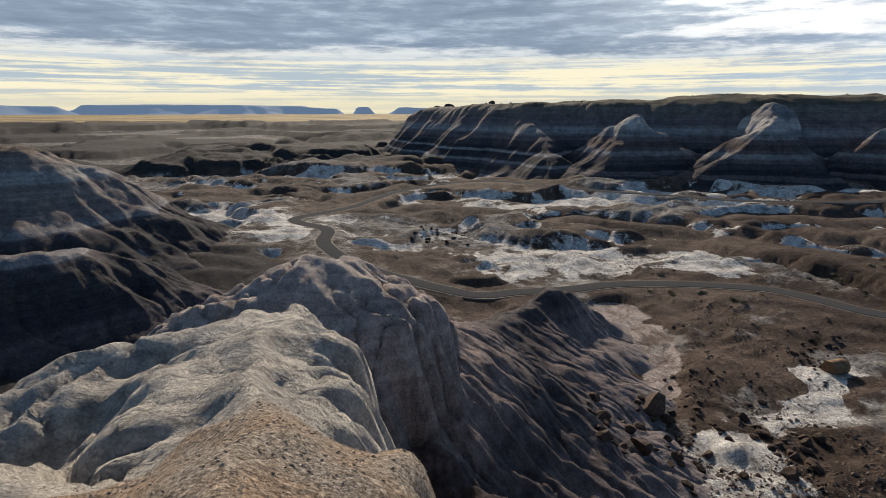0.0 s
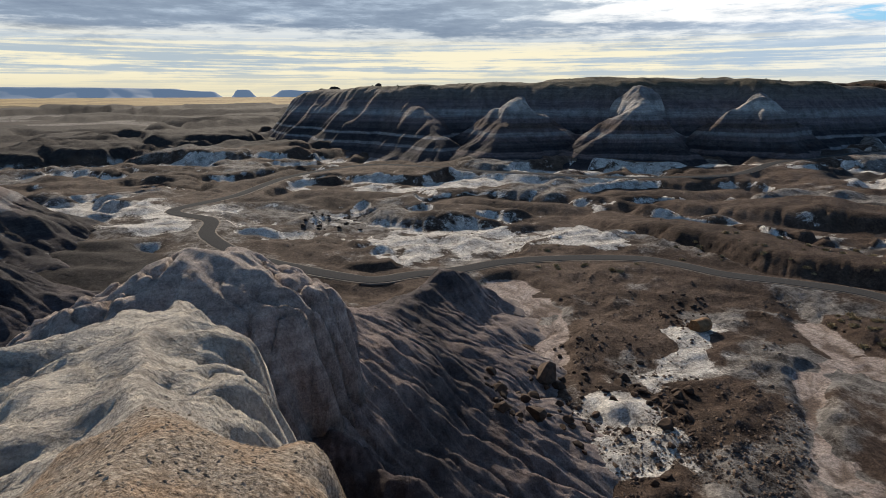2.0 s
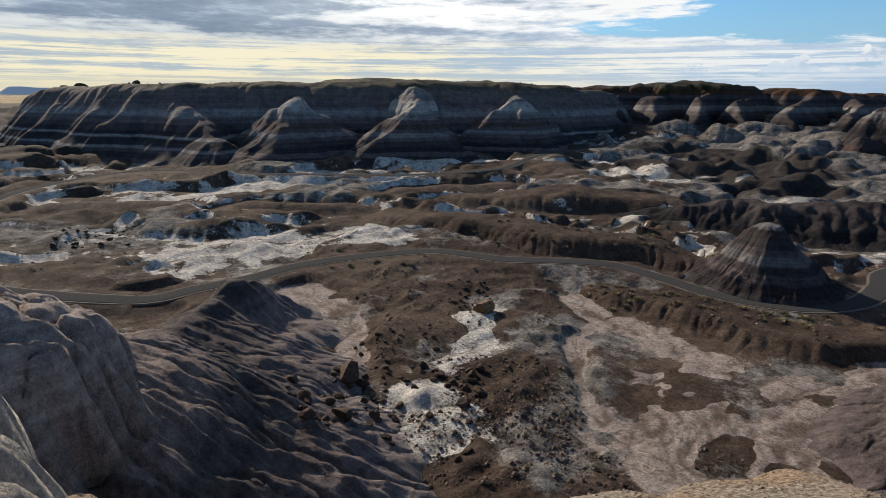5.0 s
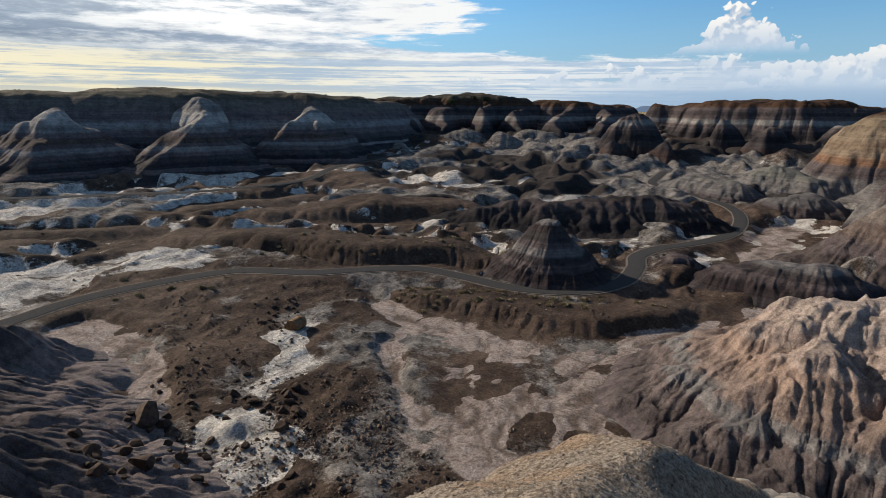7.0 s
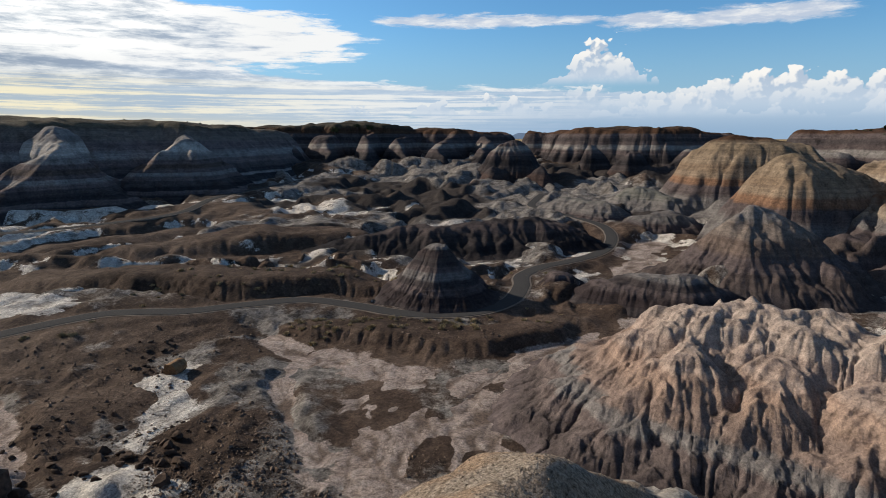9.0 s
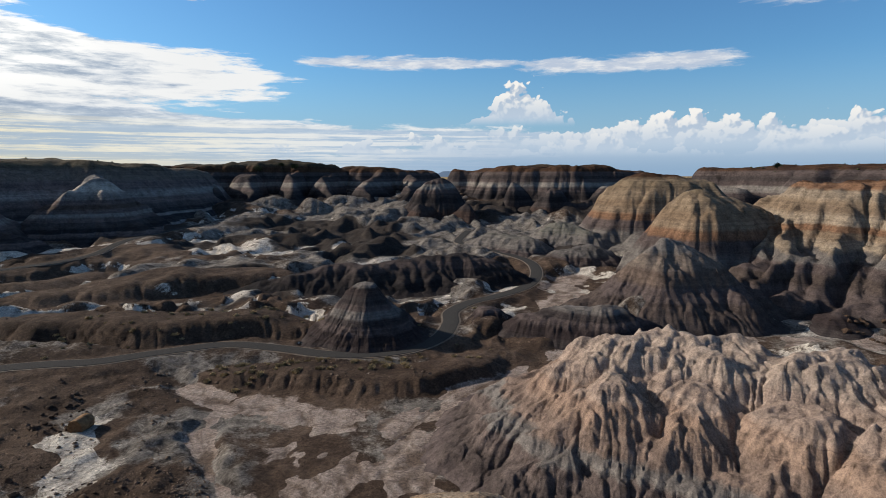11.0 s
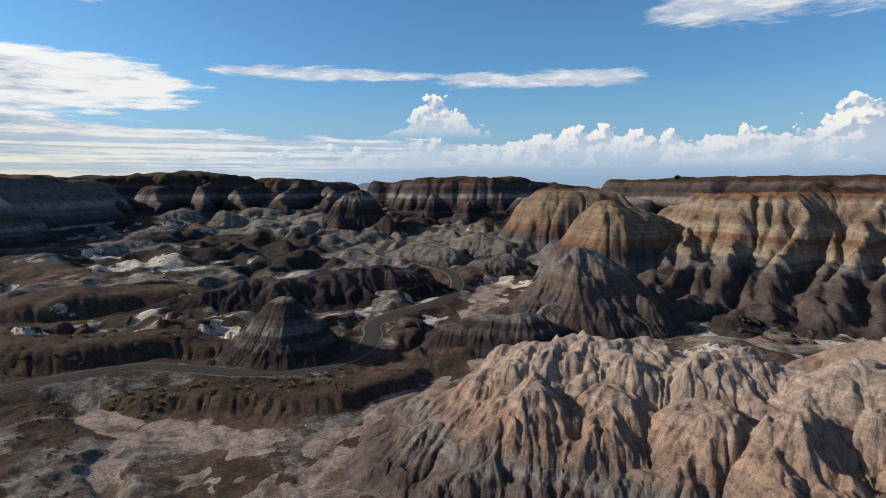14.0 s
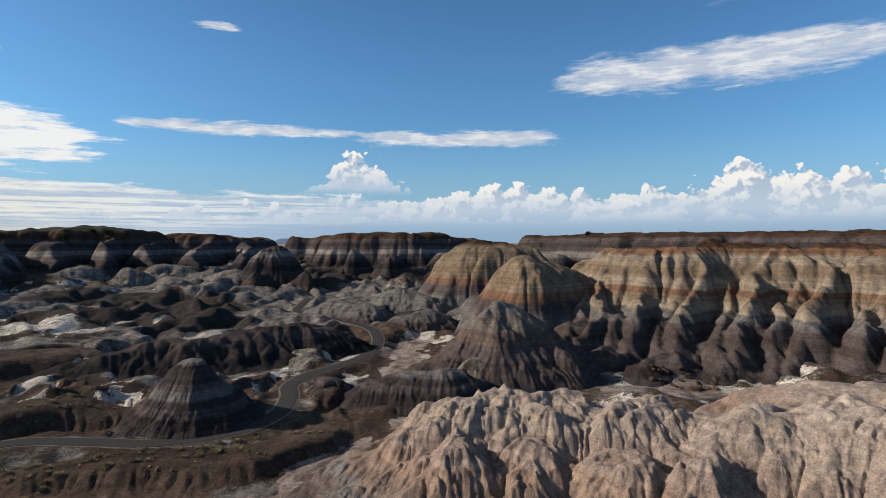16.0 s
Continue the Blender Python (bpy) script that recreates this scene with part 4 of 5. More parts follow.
hill("dark_cone_hill", [("cone", [(90.1, 98, 11.9, 15), (93.5, 99, 9.5, 13)]), ("badland", [(86.5, 94, 5.5, 9), (83, 92, 2.5, 6)])], STREAK_CLAY, 0.22, "conical hill with grey and purple-brown streaked sides", "hill", k=0.006, rough=0.6, size=4, rills=(0.5, 0.7, 9), bands=(("foot", 3.2, "dark foot"), ("slope", 99.0, "streaked slope")), seed=53)
hill("striped_cone", [("capped", [(61.3, 77.4, 7.7, 9.6)]), ("badland", [(63, 77.5, 4.2, 6.5), (66.4, 78, 1.6, 4.5)])], STRIPE_CLAY, 0.13, "lone striped clay cone with pale cap beside the footpath", "butte", k=0.004, steps=24, rough=0.3, size=3, rills=(0.28, 0.40, 6), bands=(("foot", 3.0, "dark purple foot"), ("slope", 7.1, "striped slope"), ("cap", 99.0, "pale cap")), seed=59)
hill("dark_mound", [("dome", [(73.7, 84, 3.0, 4.5)])], STRIPE_CLAY, 0.16, "low dark grey clay mound", "mound", k=0.006, rough=0.35, size=3, rills=(0.26, 0.42, 5), seed=61, group="low mounds")
hill("dark_mound", [("dome", [(78, 80, 2.8, 6), (82, 80, 4.2, 7), (85, 80, 4.6, 7), (88, 82, 2.6, 5)])], STRIPE_CLAY, 0.18, "long dark grey clay mound with rilled sides", "mound", k=0.006, rough=0.35, size=3, rills=(0.26, 0.42, 5), seed=67, group="low mounds")
hill("dark_mound", [("dome", [(103.6, 99, 2.2, 5)])], STRIPE_CLAY, 0.2, "small grey clay mound on the wash", "mound", k=0.006, rough=0.35, size=3, rills=(0.26, 0.42, 5), seed=71, group="low mounds")
hill("dark_ridge", [("badland", [(52, 112, 2.6, 9), (57, 112, 4.4, 11), (62, 112, 5.0, 12), (67, 115, 5.4, 12), (72, 118, 5.8, 12), (75, 118, 4.0, 9)])], DARK_CLAY, 0.32, "low dark clay ridge with gullied flanks", "hill", k=0.010, rough=1.3, size=4, rills=(0.4, 1.2, 5), bands=(("foot", 1.8, "dark foot"), ("crest", 99.0, "gullied crest")), seed=73)
for sd, sp in ((79, [(74, 158, 5.8, 11), (77, 152, 6.2, 12)]), (80, [(80.4, 165, 8.6, 13), (83, 160, 7.0, 12)]), (81, [(83.7, 142, 5.2, 9), (81, 140, 4.2, 8)])):
    hill("grey_mound", [("dome", sp)], GREY_CLAY, 0.32, "rounded grey clay mound with soft rills", "mound", k=0.006, rough=0.9, size=6, rills=(0.3, 1.2, 6), seed=sd, group="grey mounds")
hill("left_hill", [("badland", [(-52, 112, 20.5, 48), (-42, 108, 19.2, 44), (-36, 102, 17.2, 34)]), ("badland", [(-34, 96, 15, 22), (-28, 92, 9, 16), (-21, 89, 2.5, 8)])], LEFT_CLAY, 0.5, "large banded grey-brown clay hill with dark foot", "hill", k=0.006, rough=0.9, size=8, pillow=(0.4, 5.0), rills=(0.5, 1.1, 10), bands=(("foot", 7.2, "dark foot"), ("slope", 99.0, "banded slope")), cracks=(0.5, 6.0), seed=83)
hill("left_spur", [("badland", [(-46, 68, 9.0, 15), (-38, 69, 8.4, 14), (-33, 70, 8.3, 13), (-28.6, 71, 6.2, 11), (-24, 70, 2.2, 6)])], LEFT_CLAY, 0.25, "dark clay spur with pale crest below the hill", "hill", k=0.007, rough=0.7, size=5, rills=(0.35, 0.6, 7), bands=(("foot", 3.0, "black foot"), ("slope", 99.0, "dark slope with pale crest")), seed=89)
hill("pink_hill", [("badland", [(76.5, 44, 1.6, 5), (79.5, 45.5, 4.4, 9), (82, 47, 7.2, 12), (85.2, 48, 8.9, 14), (91, 48, 9.5, 14), (98, 48, 8.7, 14), (104, 48, 9.1, 14), (109, 48, 8.8, 14), (113, 47.5, 9.8, 14), (119, 48, 11.2, 15), (126, 48, 12, 15)]),
                   ("badland", [(86, 44, 7.2, 12)]), ("badland", [(94, 42.5, 7.2, 11)]), ("badland", [(102, 42, 7.0, 11)]), ("badland", [(110, 41, 7.4, 11)])],
     PINK_CLAY, 0.11, "pink and cream clay hill with deep rills and purple foot", "hill", k=0.006, steps=30, rough=1.0, size=4.5, spread=0.025, pillow=(0.5, 3.0), rills=(0.34, 0.36, 5), bands=(("foot", 3.2, "purple-grey foot"), ("slope", 99.0, "pink and cream slope")), cracks=(0.25, 2.4), seed=97)
hill("pink_mound", [("dome", [(113, 68, 6.8, 9), (119, 66, 8.6, 12), (126, 66, 9.4, 13)])], PINK_CLAY, 0.25, "rounded pink clay mound", "mound", k=0.010, rough=0.6, size=4, rills=(0.32, 0.5, 5), pillow=(0.4, 3.0), seed=101)


def cliff(R, z, line, drop, width, fade=None, reach=0.0):
    """Cuts the land away on the right of a line of (bearing, distance)."""
    pts = [P(a, d) for a, d in line]
    best, side = np.full(R.X.shape, 1e9), np.zeros(R.X.shape)
    wob = 0.7 * fbm(R.X, R.Y, 2.2, 3, 333)
    for p, q in zip(pts[:-1], pts[1:]):
        dx, dy = q[0] - p[0], q[1] - p[1]
        ln = math.hypot(dx, dy)
        t = np.clip(((R.X - p[0]) * dx + (R.Y - p[1]) * dy) / ln ** 2, 0, 1)
        dist = np.hypot(R.X - p[0] - t * dx, R.Y - p[1] - t * dy)
        sgn = ((R.X - p[0]) * dy - (R.Y - p[1]) * dx) / ln
        side = np.where(dist < best, np.where(sgn > 0, dist, -dist), side)
        best = np.minimum(best, dist)
    az = np.degrees(np.arctan2(R.X, R.Y))
    if reach:
        wob = 0.12 * wob
        fade = fade * smooth(-best, -reach, -0.5 * reach)
    if fade is None:
        fade = smooth(-best, -9.0, -4.0) * smooth(np.hypot(R.X, R.Y), 3.3, 4.7) * smooth(-az, -36, -14)
    return z - drop * smooth(side + wob * width, -0.2 * width, width) * fade


def spur_cliff(R, z):
    return cliff(R, z, [(-9, 17), (-4.5, 21.5), (-1.2, 25), (1.0, 31)], 3.6, 2.0)


def ridge_cliff(R, z):
    az = np.degrees(np.arctan2(R.X, R.Y))
    z = cliff(R, z, [(46, 4.1), (34, 3.6), (20, 3.2), (3, 3.0), (-11, 3.5), (-19, 4.0)], 0.35, 1.4, smooth(az, -19, -9) * smooth(-az, -58, -42) * smooth(R.Y, 0.0, 1.0), 3.2)
    return cliff(R, z, [(-1.5, 4.6), (-4, 6.3), (-7.5, 8.6), (-11, 11.2), (-14, 14.5)], 5.0, 1.6)


hill("clay_spur", [("dome", [(-26, 25, 11.6, 12), (-20, 26, 14.3, 13), (-14.5, 26, 14.9, 13), (-9.5, 26.5, 15.0, 13), (-6, 26, 14.0, 10), (-3, 26, 12.6, 7)])],
     SPUR_CLAY, 0.13, "pinkish clay spur with rounded lobes and deep cracks", "hill", k=0.008, steps=30, rough=0.35, size=3.5, spread=0.025, pillow=(0.42, 2.2), rills=(0.22, 0.42, 4), bands=(("skirt", 7.5, "dark rilled skirt"), ("crest", 99.0, "pinkish crest")), cracks=(0.5, 2.4), seed=103, extra=spur_cliff)


SKIRT_CLAY = clay("skirt_clay", ((0, (0.30, 0.255, 0.235)), (0.9, (0.24, 0.20, 0.19)), (2.4, (0.22, 0.18, 0.172)), (4.2, (0.15, 0.122, 0.118)), (5.0, (0.095, 0.08, 0.08)), (6.4, (0.13, 0.108, 0.105)), (8.0, (0.25, 0.20, 0.185)), (12, (0.34, 0.275, 0.25))), 12, 0.5, 0.6, 0.05, wash=0.8, tone=0.95)
hill("dark_skirt", [("cone", [(-7, 27, 13.0, 15), (0, 33, 9.6, 17), (5, 42, 6.4, 14), (9.5, 51, 5.0, 10)]), ("badland", [(11.2, 54, 5.9, 8.0), (14, 58, 2.6, 5)]), ("cone", [(1, 28, 7.0, 12), (5.5, 30, 4.0, 8)])],
     SKIRT_CLAY, 0.15, "dark clay apron with fine rills running to the wash", "hill", k=0.008, steps=28, rough=0.4, size=3.5, spread=0.03, fine=0.16, rills=(0.36, 0.46, 8), bands=(("foot", 1.6, "grey foot"), ("slope", 99.0, "dark rilled slope")), seed=109)


def near_cap(R, z):
    d = np.hypot(R.X + 0.2, R.Y)
    az = np.degrees(np.arctan2(R.X, R.Y))
    c = smooth(-d, -6.2, -4.2) + 0.9 * smooth(-np.hypot(R.X - 5.2, R.Y - 2.6), -3.4, -1.5)
    return np.clip(c, 0, 1)


hill("ridge", [("badland", [(180, 14, 21.5, 24), (0, 0.3, 20.3, 15), (-24, 3.3, 19.95, 13), (-21, 6.2, 19.2, 14), (-16, 10.5, 18.6, 15), (-12, 13.5, 17.0, 13), (-8, 17, 14, 12)]),
               ("badland", [(-16, 10.5, 18.55, 14), (-26, 9.8, 18.6, 14), (-34, 9.2, 18.6, 13), (-42, 9.0, 18.1, 13), (-55, 9.0, 17, 14)]), ("badland", [(-24, 4, 19.6, 13), (-45, 6.5, 18.6, 13)]), ("badland", [(0, 0.3, 20.2, 15), (66, 4.5, 19.25, 12), (76, 5.6, 18.6, 12), (88, 6.6, 17.9, 12)])],
     NEAR_CLAY, 0.105, "grey clay ridge capped with fine gravel", "ridge", k=0.016, steps=40, rough=0.22, rills=(0.16, 0.30, 2.6), fine=0.05, size=2.4, spread=0.03, pillow=(0.07, 0.7), cracks=(0.14, 1.1), bands=(("flank", 16.5, "steep clay flank"), ("crest", 99.0, "pale clay crest with gravel")), seed=107, cap=near_cap, extra=ridge_cliff)

# far tablelands on the horizon; blue air haze put in as colour and emission
HAZE_BLUE = plain_material("hazed_mesa", (0.02, 0.027, 0.036), (0.03, 0.038, 0.05), 0.004)
for nd in HAZE_BLUE.node_tree.nodes:
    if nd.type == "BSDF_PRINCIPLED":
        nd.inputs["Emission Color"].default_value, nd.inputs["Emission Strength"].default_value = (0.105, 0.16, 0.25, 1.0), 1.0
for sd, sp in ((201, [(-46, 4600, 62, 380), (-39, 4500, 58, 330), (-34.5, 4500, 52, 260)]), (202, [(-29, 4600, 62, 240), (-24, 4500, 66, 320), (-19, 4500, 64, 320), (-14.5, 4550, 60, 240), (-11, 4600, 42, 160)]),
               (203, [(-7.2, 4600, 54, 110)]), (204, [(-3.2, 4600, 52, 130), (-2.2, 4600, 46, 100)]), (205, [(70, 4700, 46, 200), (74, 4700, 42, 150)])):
    hill("tableland", [("mesa", sp)], HAZE_BLUE, 16.0, "distant flat-topped tableland, blue-grey with painted haze", "mesa", k=0.001, steps=3, rough=0.8, fine=0.0, size=300, seed=sd, group="tablelands on the horizon", margin=60, cut=-3)

# ---- loose things ----


def height_at(x, y):
    """The highest ground at one place, floor or hill."""
    best = float(floor_height(x, y))
    for R in RASTERS:
        if R.x0 < x < R.x0 + R.w * R.cell and R.y0 < y < R.y0 + R.h * R.cell:
            best = max(best, float(R.sample(R.z, x, y)))
    return best


def part(name, bm, material, parent=None, label=""):
    me = bpy.data.meshes.new(name)
    bm.to_mesh(me), bm.free()
    me.materials.append(material)
    ob = new(name, me)
    ob.parent = parent
    return tagged(ob, label)


def rock_mesh(seed, detail=2, flat=0.75):
    """An angular block: a ball cut by planes and roughened."""
    rng = random.Random(seed)
    bm = bmesh.new()
    bmesh.ops.create_icosphere(bm, subdivisions=detail, radius=1.0)
    planes = [(Vector((rng.gauss(0, 1), rng.gauss(0, 1), rng.gauss(0, 0.8))).normalized(), rng.uniform(0.45, 0.8)) for _ in range(9)]
    for v in bm.verts:
        for nn, h in planes:
            over = v.co.dot(nn) - h
            if over > 0:
                v.co -= nn * over
        v.co *= 1 + 0.12 * noise.noise(v.co * 2.3 + Vector((seed, 0, 0)))
        v.co.z *= flat
    return bm


ROCKS = []
for k in range(9):
    me = bpy.data.meshes.new("rock")
    bm = rock_mesh(k + 3)
    bm.to_mesh(me), bm.free()
    me.materials.append(ROCK)
    ROCKS.append(me)
rng = random.Random(8)
HEAPS = [((21, 37, 41), (22, 42, 0.8), 2), ((19, 36, 31), (35, 43, 0.33), 62), ((24, 33, 36), (37, 45, 0.24), 80), ((32, 35, 57), (36.5, 66, 0.20), 40), ((15, 30, 31), (19, 39, 0.28), 20), ((103, 106, 93), (110, 101, 0.42), 34), ((-4, 0, 92), (2.5, 106, 0.30), 30), ((22, 25, 44), (33, 52, 0.2), 30)]
for (a0, _, d0), (a1, d1, size), count in HEAPS:
    for _ in range(count):
        a, d = rng.uniform(a0, a1), rng.uniform(d0, d1)
        x, y = P(a, d)
        r = size * min(2.6, rng.lognormvariate(0, 0.45))
        if float(blended("white", x, y)) > 0.55 and rng.random() < 0.7:
            continue
        ob = new("rock", rng.choice(ROCKS))
        ob.matrix_world = pose(x, y, height_at(x, y) + 0.22 * r, rng.uniform(-20, 20), rng.uniform(-20, 20), rng.uniform(0, 360)) @ Matrix.Diagonal((r * rng.uniform(0.8, 1.3), r, r * rng.uniform(0.75, 1.1), 1))
        tagged(ob, "angular rust-brown rock lying on the clay" if size < 0.4 else "dark rust-brown boulder among rubble", "rock", "fallen rocks")


def scatter(name, label, category, spots, material, low, high, seed, flat=0.7):
    """Many small stones as one mesh: squashed, turned octahedra with cut corners."""
    rng = np.random.default_rng(seed)
    base = np.array([(1, 0, 0), (0, 1, 0), (-1, 0, 0), (0, -1, 0), (0, 0, 1), (0, 0, -0.6), (0.75, 0.7, 0.35), (-0.7, -0.6, 0.5)])
    tri = np.array([(0, 6, 4), (6, 1, 4), (1, 2, 4), (2, 7, 4), (7, 3, 4), (3, 0, 4), (0, 1, 6), (2, 3, 7), (1, 0, 5), (2, 1, 5), (3, 2, 5), (0, 3, 5)])
    n = len(spots)
    size = np.minimum(low * np.exp(rng.exponential(0.5, n)), high)
    turn = rng.uniform(0, 6.283, n)
    v = base[None] * (1 + rng.uniform(-0.35, 0.35, (n, 8, 3))) * size[:, None, None]
    v[:, :, 2] *= flat
    c, s = np.cos(turn)[:, None], np.sin(turn)[:, None]
    x, y = v[:, :, 0] * c - v[:, :, 1] * s, v[:, :, 0] * s + v[:, :, 1] * c
    pts = np.stack([x, y, v[:, :, 2] + size[:, None] * 0.15], 2) + spots[:, None, :]
    me = bpy.data.meshes.new(name)
    me.from_pydata(pts.reshape(-1, 3).tolist(), [], (tri[None] + 8 * np.arange(n)[:, None, None]).reshape(-1, 3).tolist())
    me.materials.append(material)
    return tagged(new(name, me), label, category, kind="stuff")


def island_material(name, lo, hi, scale):
    m, n, b = surface(name)
    rnd = n.node("ShaderNodeNewGeometry").outputs["Random Per Island"]
    f = n.noise(place(n), scale, 4.0)
    n.put(b.inputs["Base Color"], n.mix(0.6, n.ramp(rnd, [(0.0, lo), (1.0, hi)]), n.ramp(f, [(0.3, lo), (0.7, hi)])))
    return m


RUBBLE = island_material("rubble_stone", (0.048, 0.034, 0.026), (0.25, 0.185, 0.145), 8.0)
GRAVEL = island_material("ridge_gravel", (0.08, 0.057, 0.042), (0.42, 0.35, 0.28), 40.0)
nr = np.random.default_rng(4)
spots = []
for a0, a1, d0, d1, count in ((18, 46, 29, 47, 5200), (22, 44, 47, 70, 2000), (44, 66, 30, 40, 1200), (-6, 4, 90, 108, 500), (100, 112, 90, 103, 500), (46, 68, 58, 68, 700), (26, 60, 76, 100, 900), (-12, 26, 80, 128, 2600), (60, 100, 70, 100, 900)):
    a, d = np.radians(nr.uniform(a0, a1, count)), nr.uniform(d0, d1, count)
    x, y = d * np.sin(a), d * np.cos(a)
    ok = (fbm(x, y, 5, 3, 151) > -0.12) & (blended("wash", x, y) < 0.45)
    spots.append(np.stack([x, y, floor_height(x, y)], 1)[ok])
scatter("rubble", "small dark stones strewn over the slope", "stones", np.concatenate(spots), RUBBLE, 0.038, 0.2, 6)
RIDGE = RASTERS[-6]
count = 17000
a, d = np.radians(nr.uniform(-60, 110, count)), 1.3 + 6.0 * nr.random(count) ** 1.4
x, y = d * np.sin(a), d * np.cos(a)
ok = RIDGE.sample(near_cap(RIDGE, RIDGE.z), x, y) + 0.5 * fbm(x, y, 0.8, 3, 161) > 0.45
scatter("gravel", "fine tan and brown gravel on the ridge", "gravel", np.stack([x, y, RIDGE.sample(RIDGE.z, x, y)], 1)[ok], GRAVEL, 0.006, 0.019, 7, 0.5)

# petrified log
WOOD = plain_material("petrified_wood", (0.13, 0.062, 0.028), (0.42, 0.26, 0.13), 3.0, 0.7, 0.05)
CORE = plain_material("petrified_core", (0.10, 0.05, 0.025), (0.30, 0.17, 0.08), 5.0, 0.6, 0.03)


def log(az, d, length, radius, turn):
    x, y = P(az, d)
    top = new("petrified_log")
    tagged(top, "broken orange-brown petrified log on white clay", "log")
    top.matrix_world = pose(x, y, height_at(x, y) + radius * 0.86, 0, 0, turn)
    bm = bmesh.new()
    rings = []
    for i in range(13):
        u = -0.5 + i / 12
        ring = []
        for k in range(40):
            an = 2 * math.pi * k / 40
            r = radius * (1 + 0.09 * noise.noise((math.cos(an) * 2.2, math.sin(an) * 2.2, u * 2.0)) + 0.04 * noise.noise((math.cos(an) * 7, math.sin(an) * 7, u * 1.5)))
            r *= 0.955 if i in (0, 12) else 1.0
            ring.append(bm.verts.new((u * length + 0.06 * noise.noise((an, i, 3)), r * math.cos(an), r * math.sin(an))))
        rings.append(ring)
    for p, q in zip(rings[:-1], rings[1:]):
        for k in range(40):
            bm.faces.new((p[k], p[(k + 1) % 40], q[(k + 1) % 40], q[k]))
    for f in bm.faces:
        f.smooth = True
    ends = [[v.co.copy() for v in rings[0]], [v.co.copy() for v in rings[-1]]]
    part("trunk", bm, WOOD, top, "ridged orange-brown stone bark")
    for pts, sgn in zip(ends, (-1, 1)):
        bm = bmesh.new()
        rim = [bm.verts.new(p) for p in pts]
        inner = [bm.verts.new((p.x + sgn * 0.03 * noise.noise(p * 4), p.y * 0.55, p.z * 0.55)) for p in pts]
        mid = bm.verts.new((sgn * length * 0.5 + sgn * 0.02, 0, 0))
        for k in range(40):
            bm.faces.new((rim[k], rim[(k + 1) % 40], inner[(k + 1) % 40], inner[k]))
            bm.faces.new((inner[k], inner[(k + 1) % 40], mid))
        part("broken_face", bm, CORE, top, "rough broken end with darker heartwood")


log(36.0, 57.0, 1.75, 0.66, 18)
# shrubs and junipers
STRAW = plain_material("dry_straw", (0.17, 0.135, 0.075), (0.40, 0.33, 0.20), 9.0)
LEAF = plain_material("juniper_leaf", (0.022, 0.030, 0.014), (0.07, 0.085, 0.04), 6.0)
BARK = plain_material("juniper_bark", (0.06, 0.045, 0.035), (0.14, 0.11, 0.09), 12.0)


def tuft_mesh(seed, blades=90):
    rng = random.Random(seed)
    bm = bmesh.new()
    for _ in range(blades):
        a, out, h = rng.uniform(0, 6.283), rng.uniform(0.15, 1.0), rng.uniform(0.35, 1.0)
        b = Vector((0.35 * rng.gauss(0, 1), 0.35 * rng.gauss(0, 1), 0))
        tip = b + Vector((math.cos(a) * out * 0.7, math.sin(a) * out * 0.7, h))
        w = Vector((-math.sin(a), math.cos(a), 0)) * 0.07
        m = (b + tip) / 2 + Vector((0, 0, 0.15))
        v = [bm.verts.new(p) for p in (b - w, b + w, m + w, m - w, tip)]
        bm.faces.new(v[:4]), bm.faces.new((v[3], v[2], v[4]))
    me = bpy.data.meshes.new("shrub")
    bm.to_mesh(me), bm.free()
    me.materials.append(STRAW)
    return me


TUFTS = [tuft_mesh(k) for k in range(5)]
for a0, a1, d0, d1, count in ((46, 66, 61, 67.5, 85), (33, 60, 78, 90, 60), (18, 34, 70, 82, 22), (66, 74, 64, 92, 18)):
    for _ in range(count):
        x, y = P(rng.uniform(a0, a1), rng.uniform(d0, d1))
        if float(N.sample(N.road, x, y)) < 1.8 or float(blended("wash", x, y)) > 0.45:
            continue
        r = rng.uniform(0.16, 0.42)
        ob = new("shrub", rng.choice(TUFTS))
        ob.matrix_world = pose(x, y, height_at(x, y) - 0.03, 0, 0, rng.uniform(0, 360)) @ Matrix.Diagonal((r * 1.3, r * 1.3, r, 1))
        tagged(ob, "dry straw-coloured shrub on brown soil", "shrub", "desert shrubs")


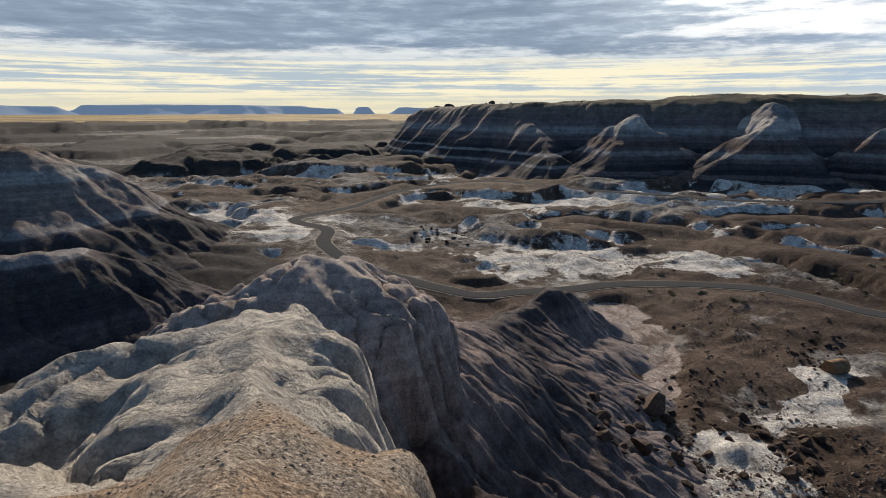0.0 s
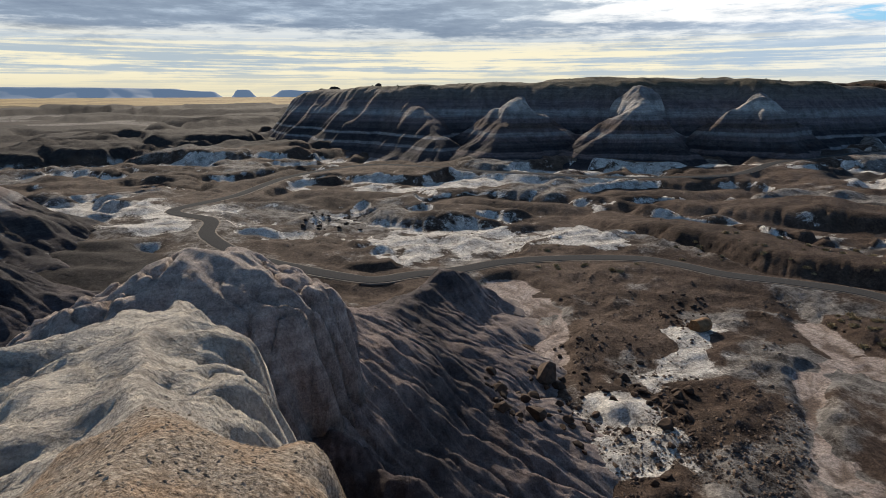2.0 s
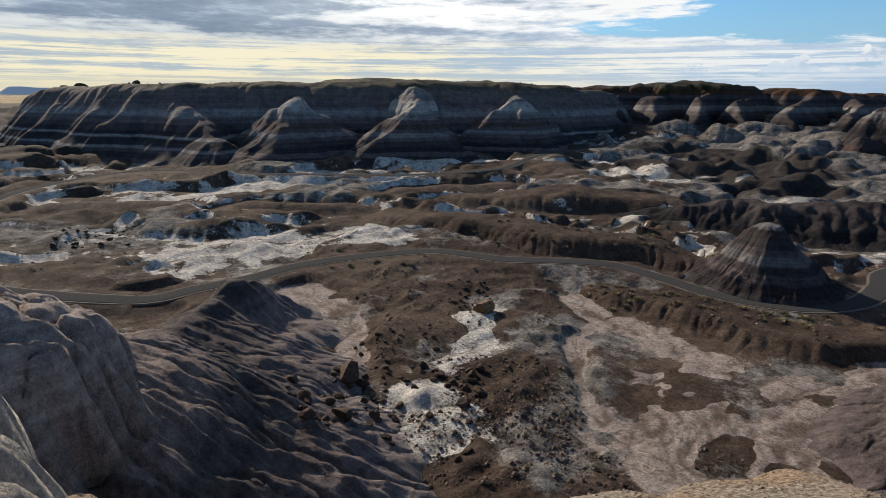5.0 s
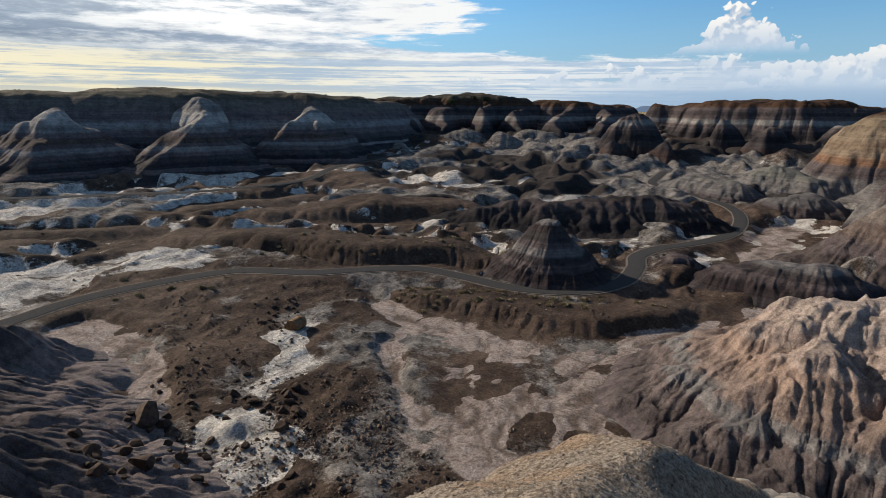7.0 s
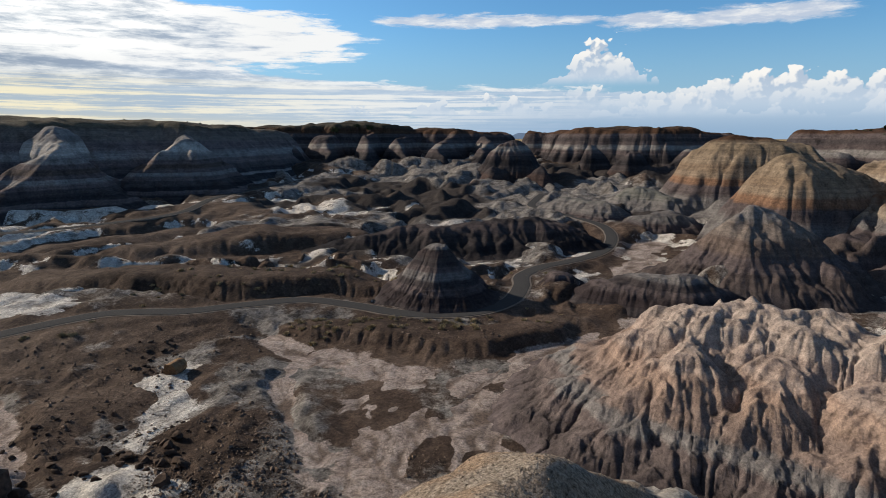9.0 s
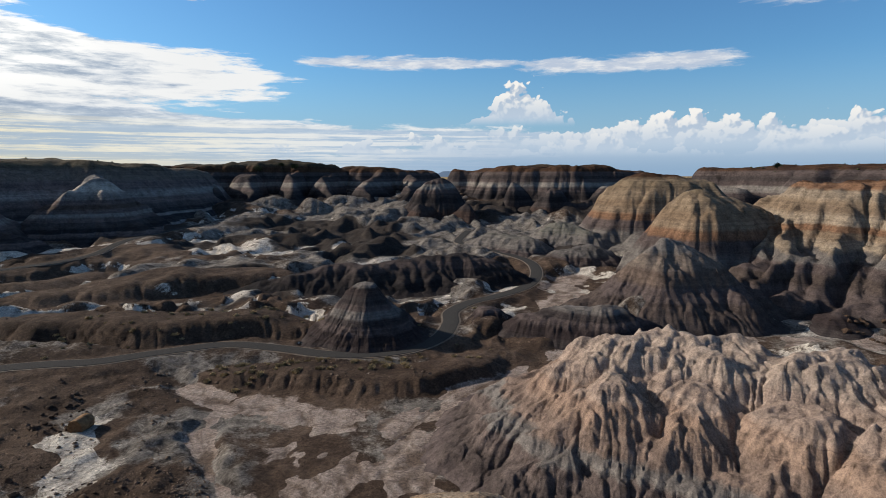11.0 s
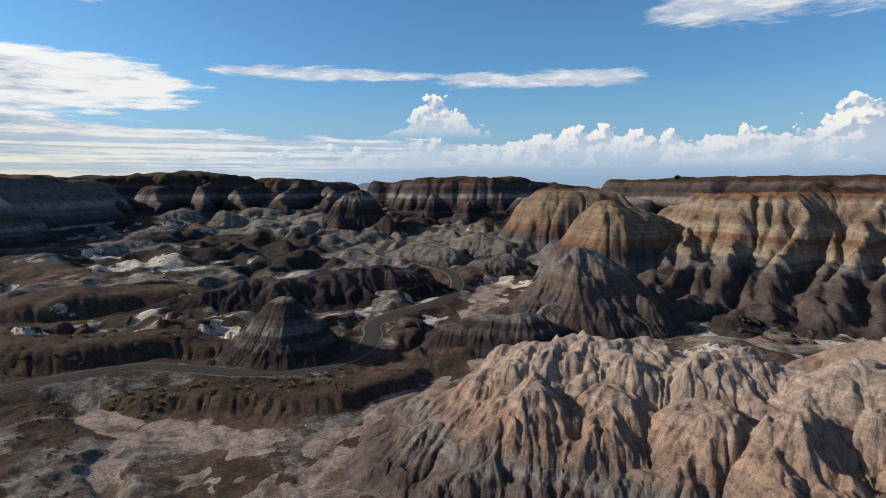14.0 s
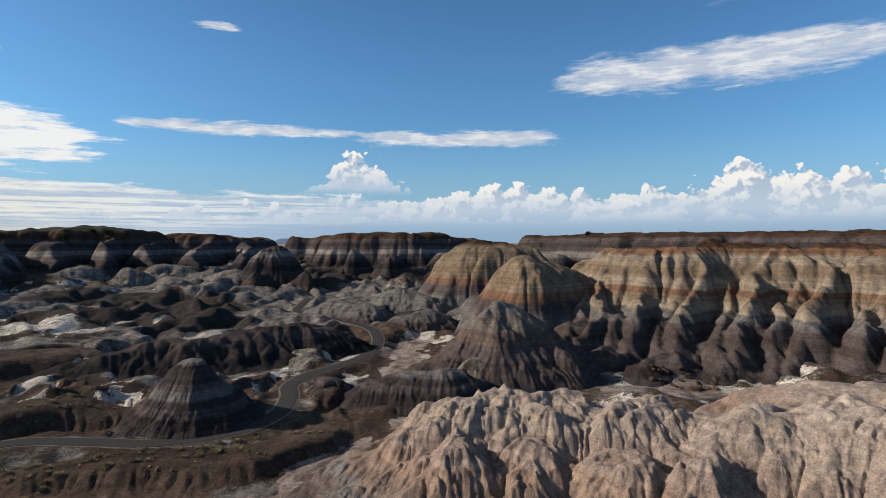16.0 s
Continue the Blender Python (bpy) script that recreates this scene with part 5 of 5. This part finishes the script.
def juniper(az, d, h, seed):
    rng = random.Random(seed)
    x, y = P(az, d)
    top = tagged(new("juniper_tree"), "small dark green juniper on the mesa rim", "tree", "rim junipers")
    top.matrix_world = pose(x, y, height_at(x, y) - 0.1, 0, 0, rng.uniform(0, 360))
    bm = bmesh.new()
    forks = []
    for k in range(5):
        a = rng.uniform(0, 6.283)
        end = Vector((math.cos(a) * h * 0.28, math.sin(a) * h * 0.28, h * rng.uniform(0.45, 0.75)))
        forks.append(end)
        prev = None
        for i in range(5):
            t = i / 4
            c = end * t + Vector((0, 0, 0.12 * h * math.sin(t * 3.1)))
            r = h * 0.05 * (1 - 0.75 * t)
            ring = [bm.verts.new(c + Vector((math.cos(q * 1.0472) * r, math.sin(q * 1.0472) * r, 0))) for q in range(6)]
            if prev:
                for q in range(6):
                    bm.faces.new((prev[q], prev[(q + 1) % 6], ring[(q + 1) % 6], ring[q]))
            prev = ring
    part("trunk", bm, BARK, top)
    bm = bmesh.new()
    for _ in range(900):
        c = rng.choice(forks) + Vector((rng.gauss(0, 0.17), rng.gauss(0, 0.17), rng.gauss(0.08, 0.13))) * h
        u = Vector((rng.gauss(0, 1), rng.gauss(0, 1), rng.gauss(0, 1))).normalized() * h * 0.06
        w = u.orthogonal() * rng.uniform(0.5, 0.9)
        bm.faces.new([bm.verts.new(p) for p in (c - u, c + w, c + u, c - w)])
    part("crown", bm, LEAF, top)


for az, d, h, sd in ((51.6, 303, 3.4, 1), (53.7, 305, 2.6, 2), (54.9, 303, 2.8, 3), (98.6, 212, 1.8, 4)):
    juniper(az, d, h, sd)
# scrub on the mesa tops
count = 900
a, d = np.radians(np.concatenate([nr.uniform(95, 126, count // 2), nr.uniform(4, 60, count // 2)])), np.concatenate([nr.uniform(165, 240, count // 2), nr.uniform(225, 330, count // 2)])
x, y = d * np.sin(a), d * np.cos(a)
zz = np.array([height_at(p, q) for p, q in zip(x, y)])
ok = zz > 22.5
scatter("scrub", "low dark scrub dotting the mesa tops", "scrub", np.stack([x, y, zz], 1)[ok], LEAF, 0.14, 0.5, 9, 0.8)
# rim rocks at the end of the mesa
for az, d, r in ((-0.6, 318, 3.0), (0.6, 316, 3.3), (1.4, 316, 1.6), (4.6, 262, 1.8)):
    x, y = P(az, d)
    ob = new("rim_rock", rng.choice(ROCKS))
    ob.matrix_world = pose(x, y, height_at(x, y) + 0.7, 0, 0, rng.uniform(0, 360)) @ Matrix.Diagonal((r, r, r * 0.95, 1))
    tagged(ob, "weathered brown rock standing on the mesa rim", "rock", "rim rocks")
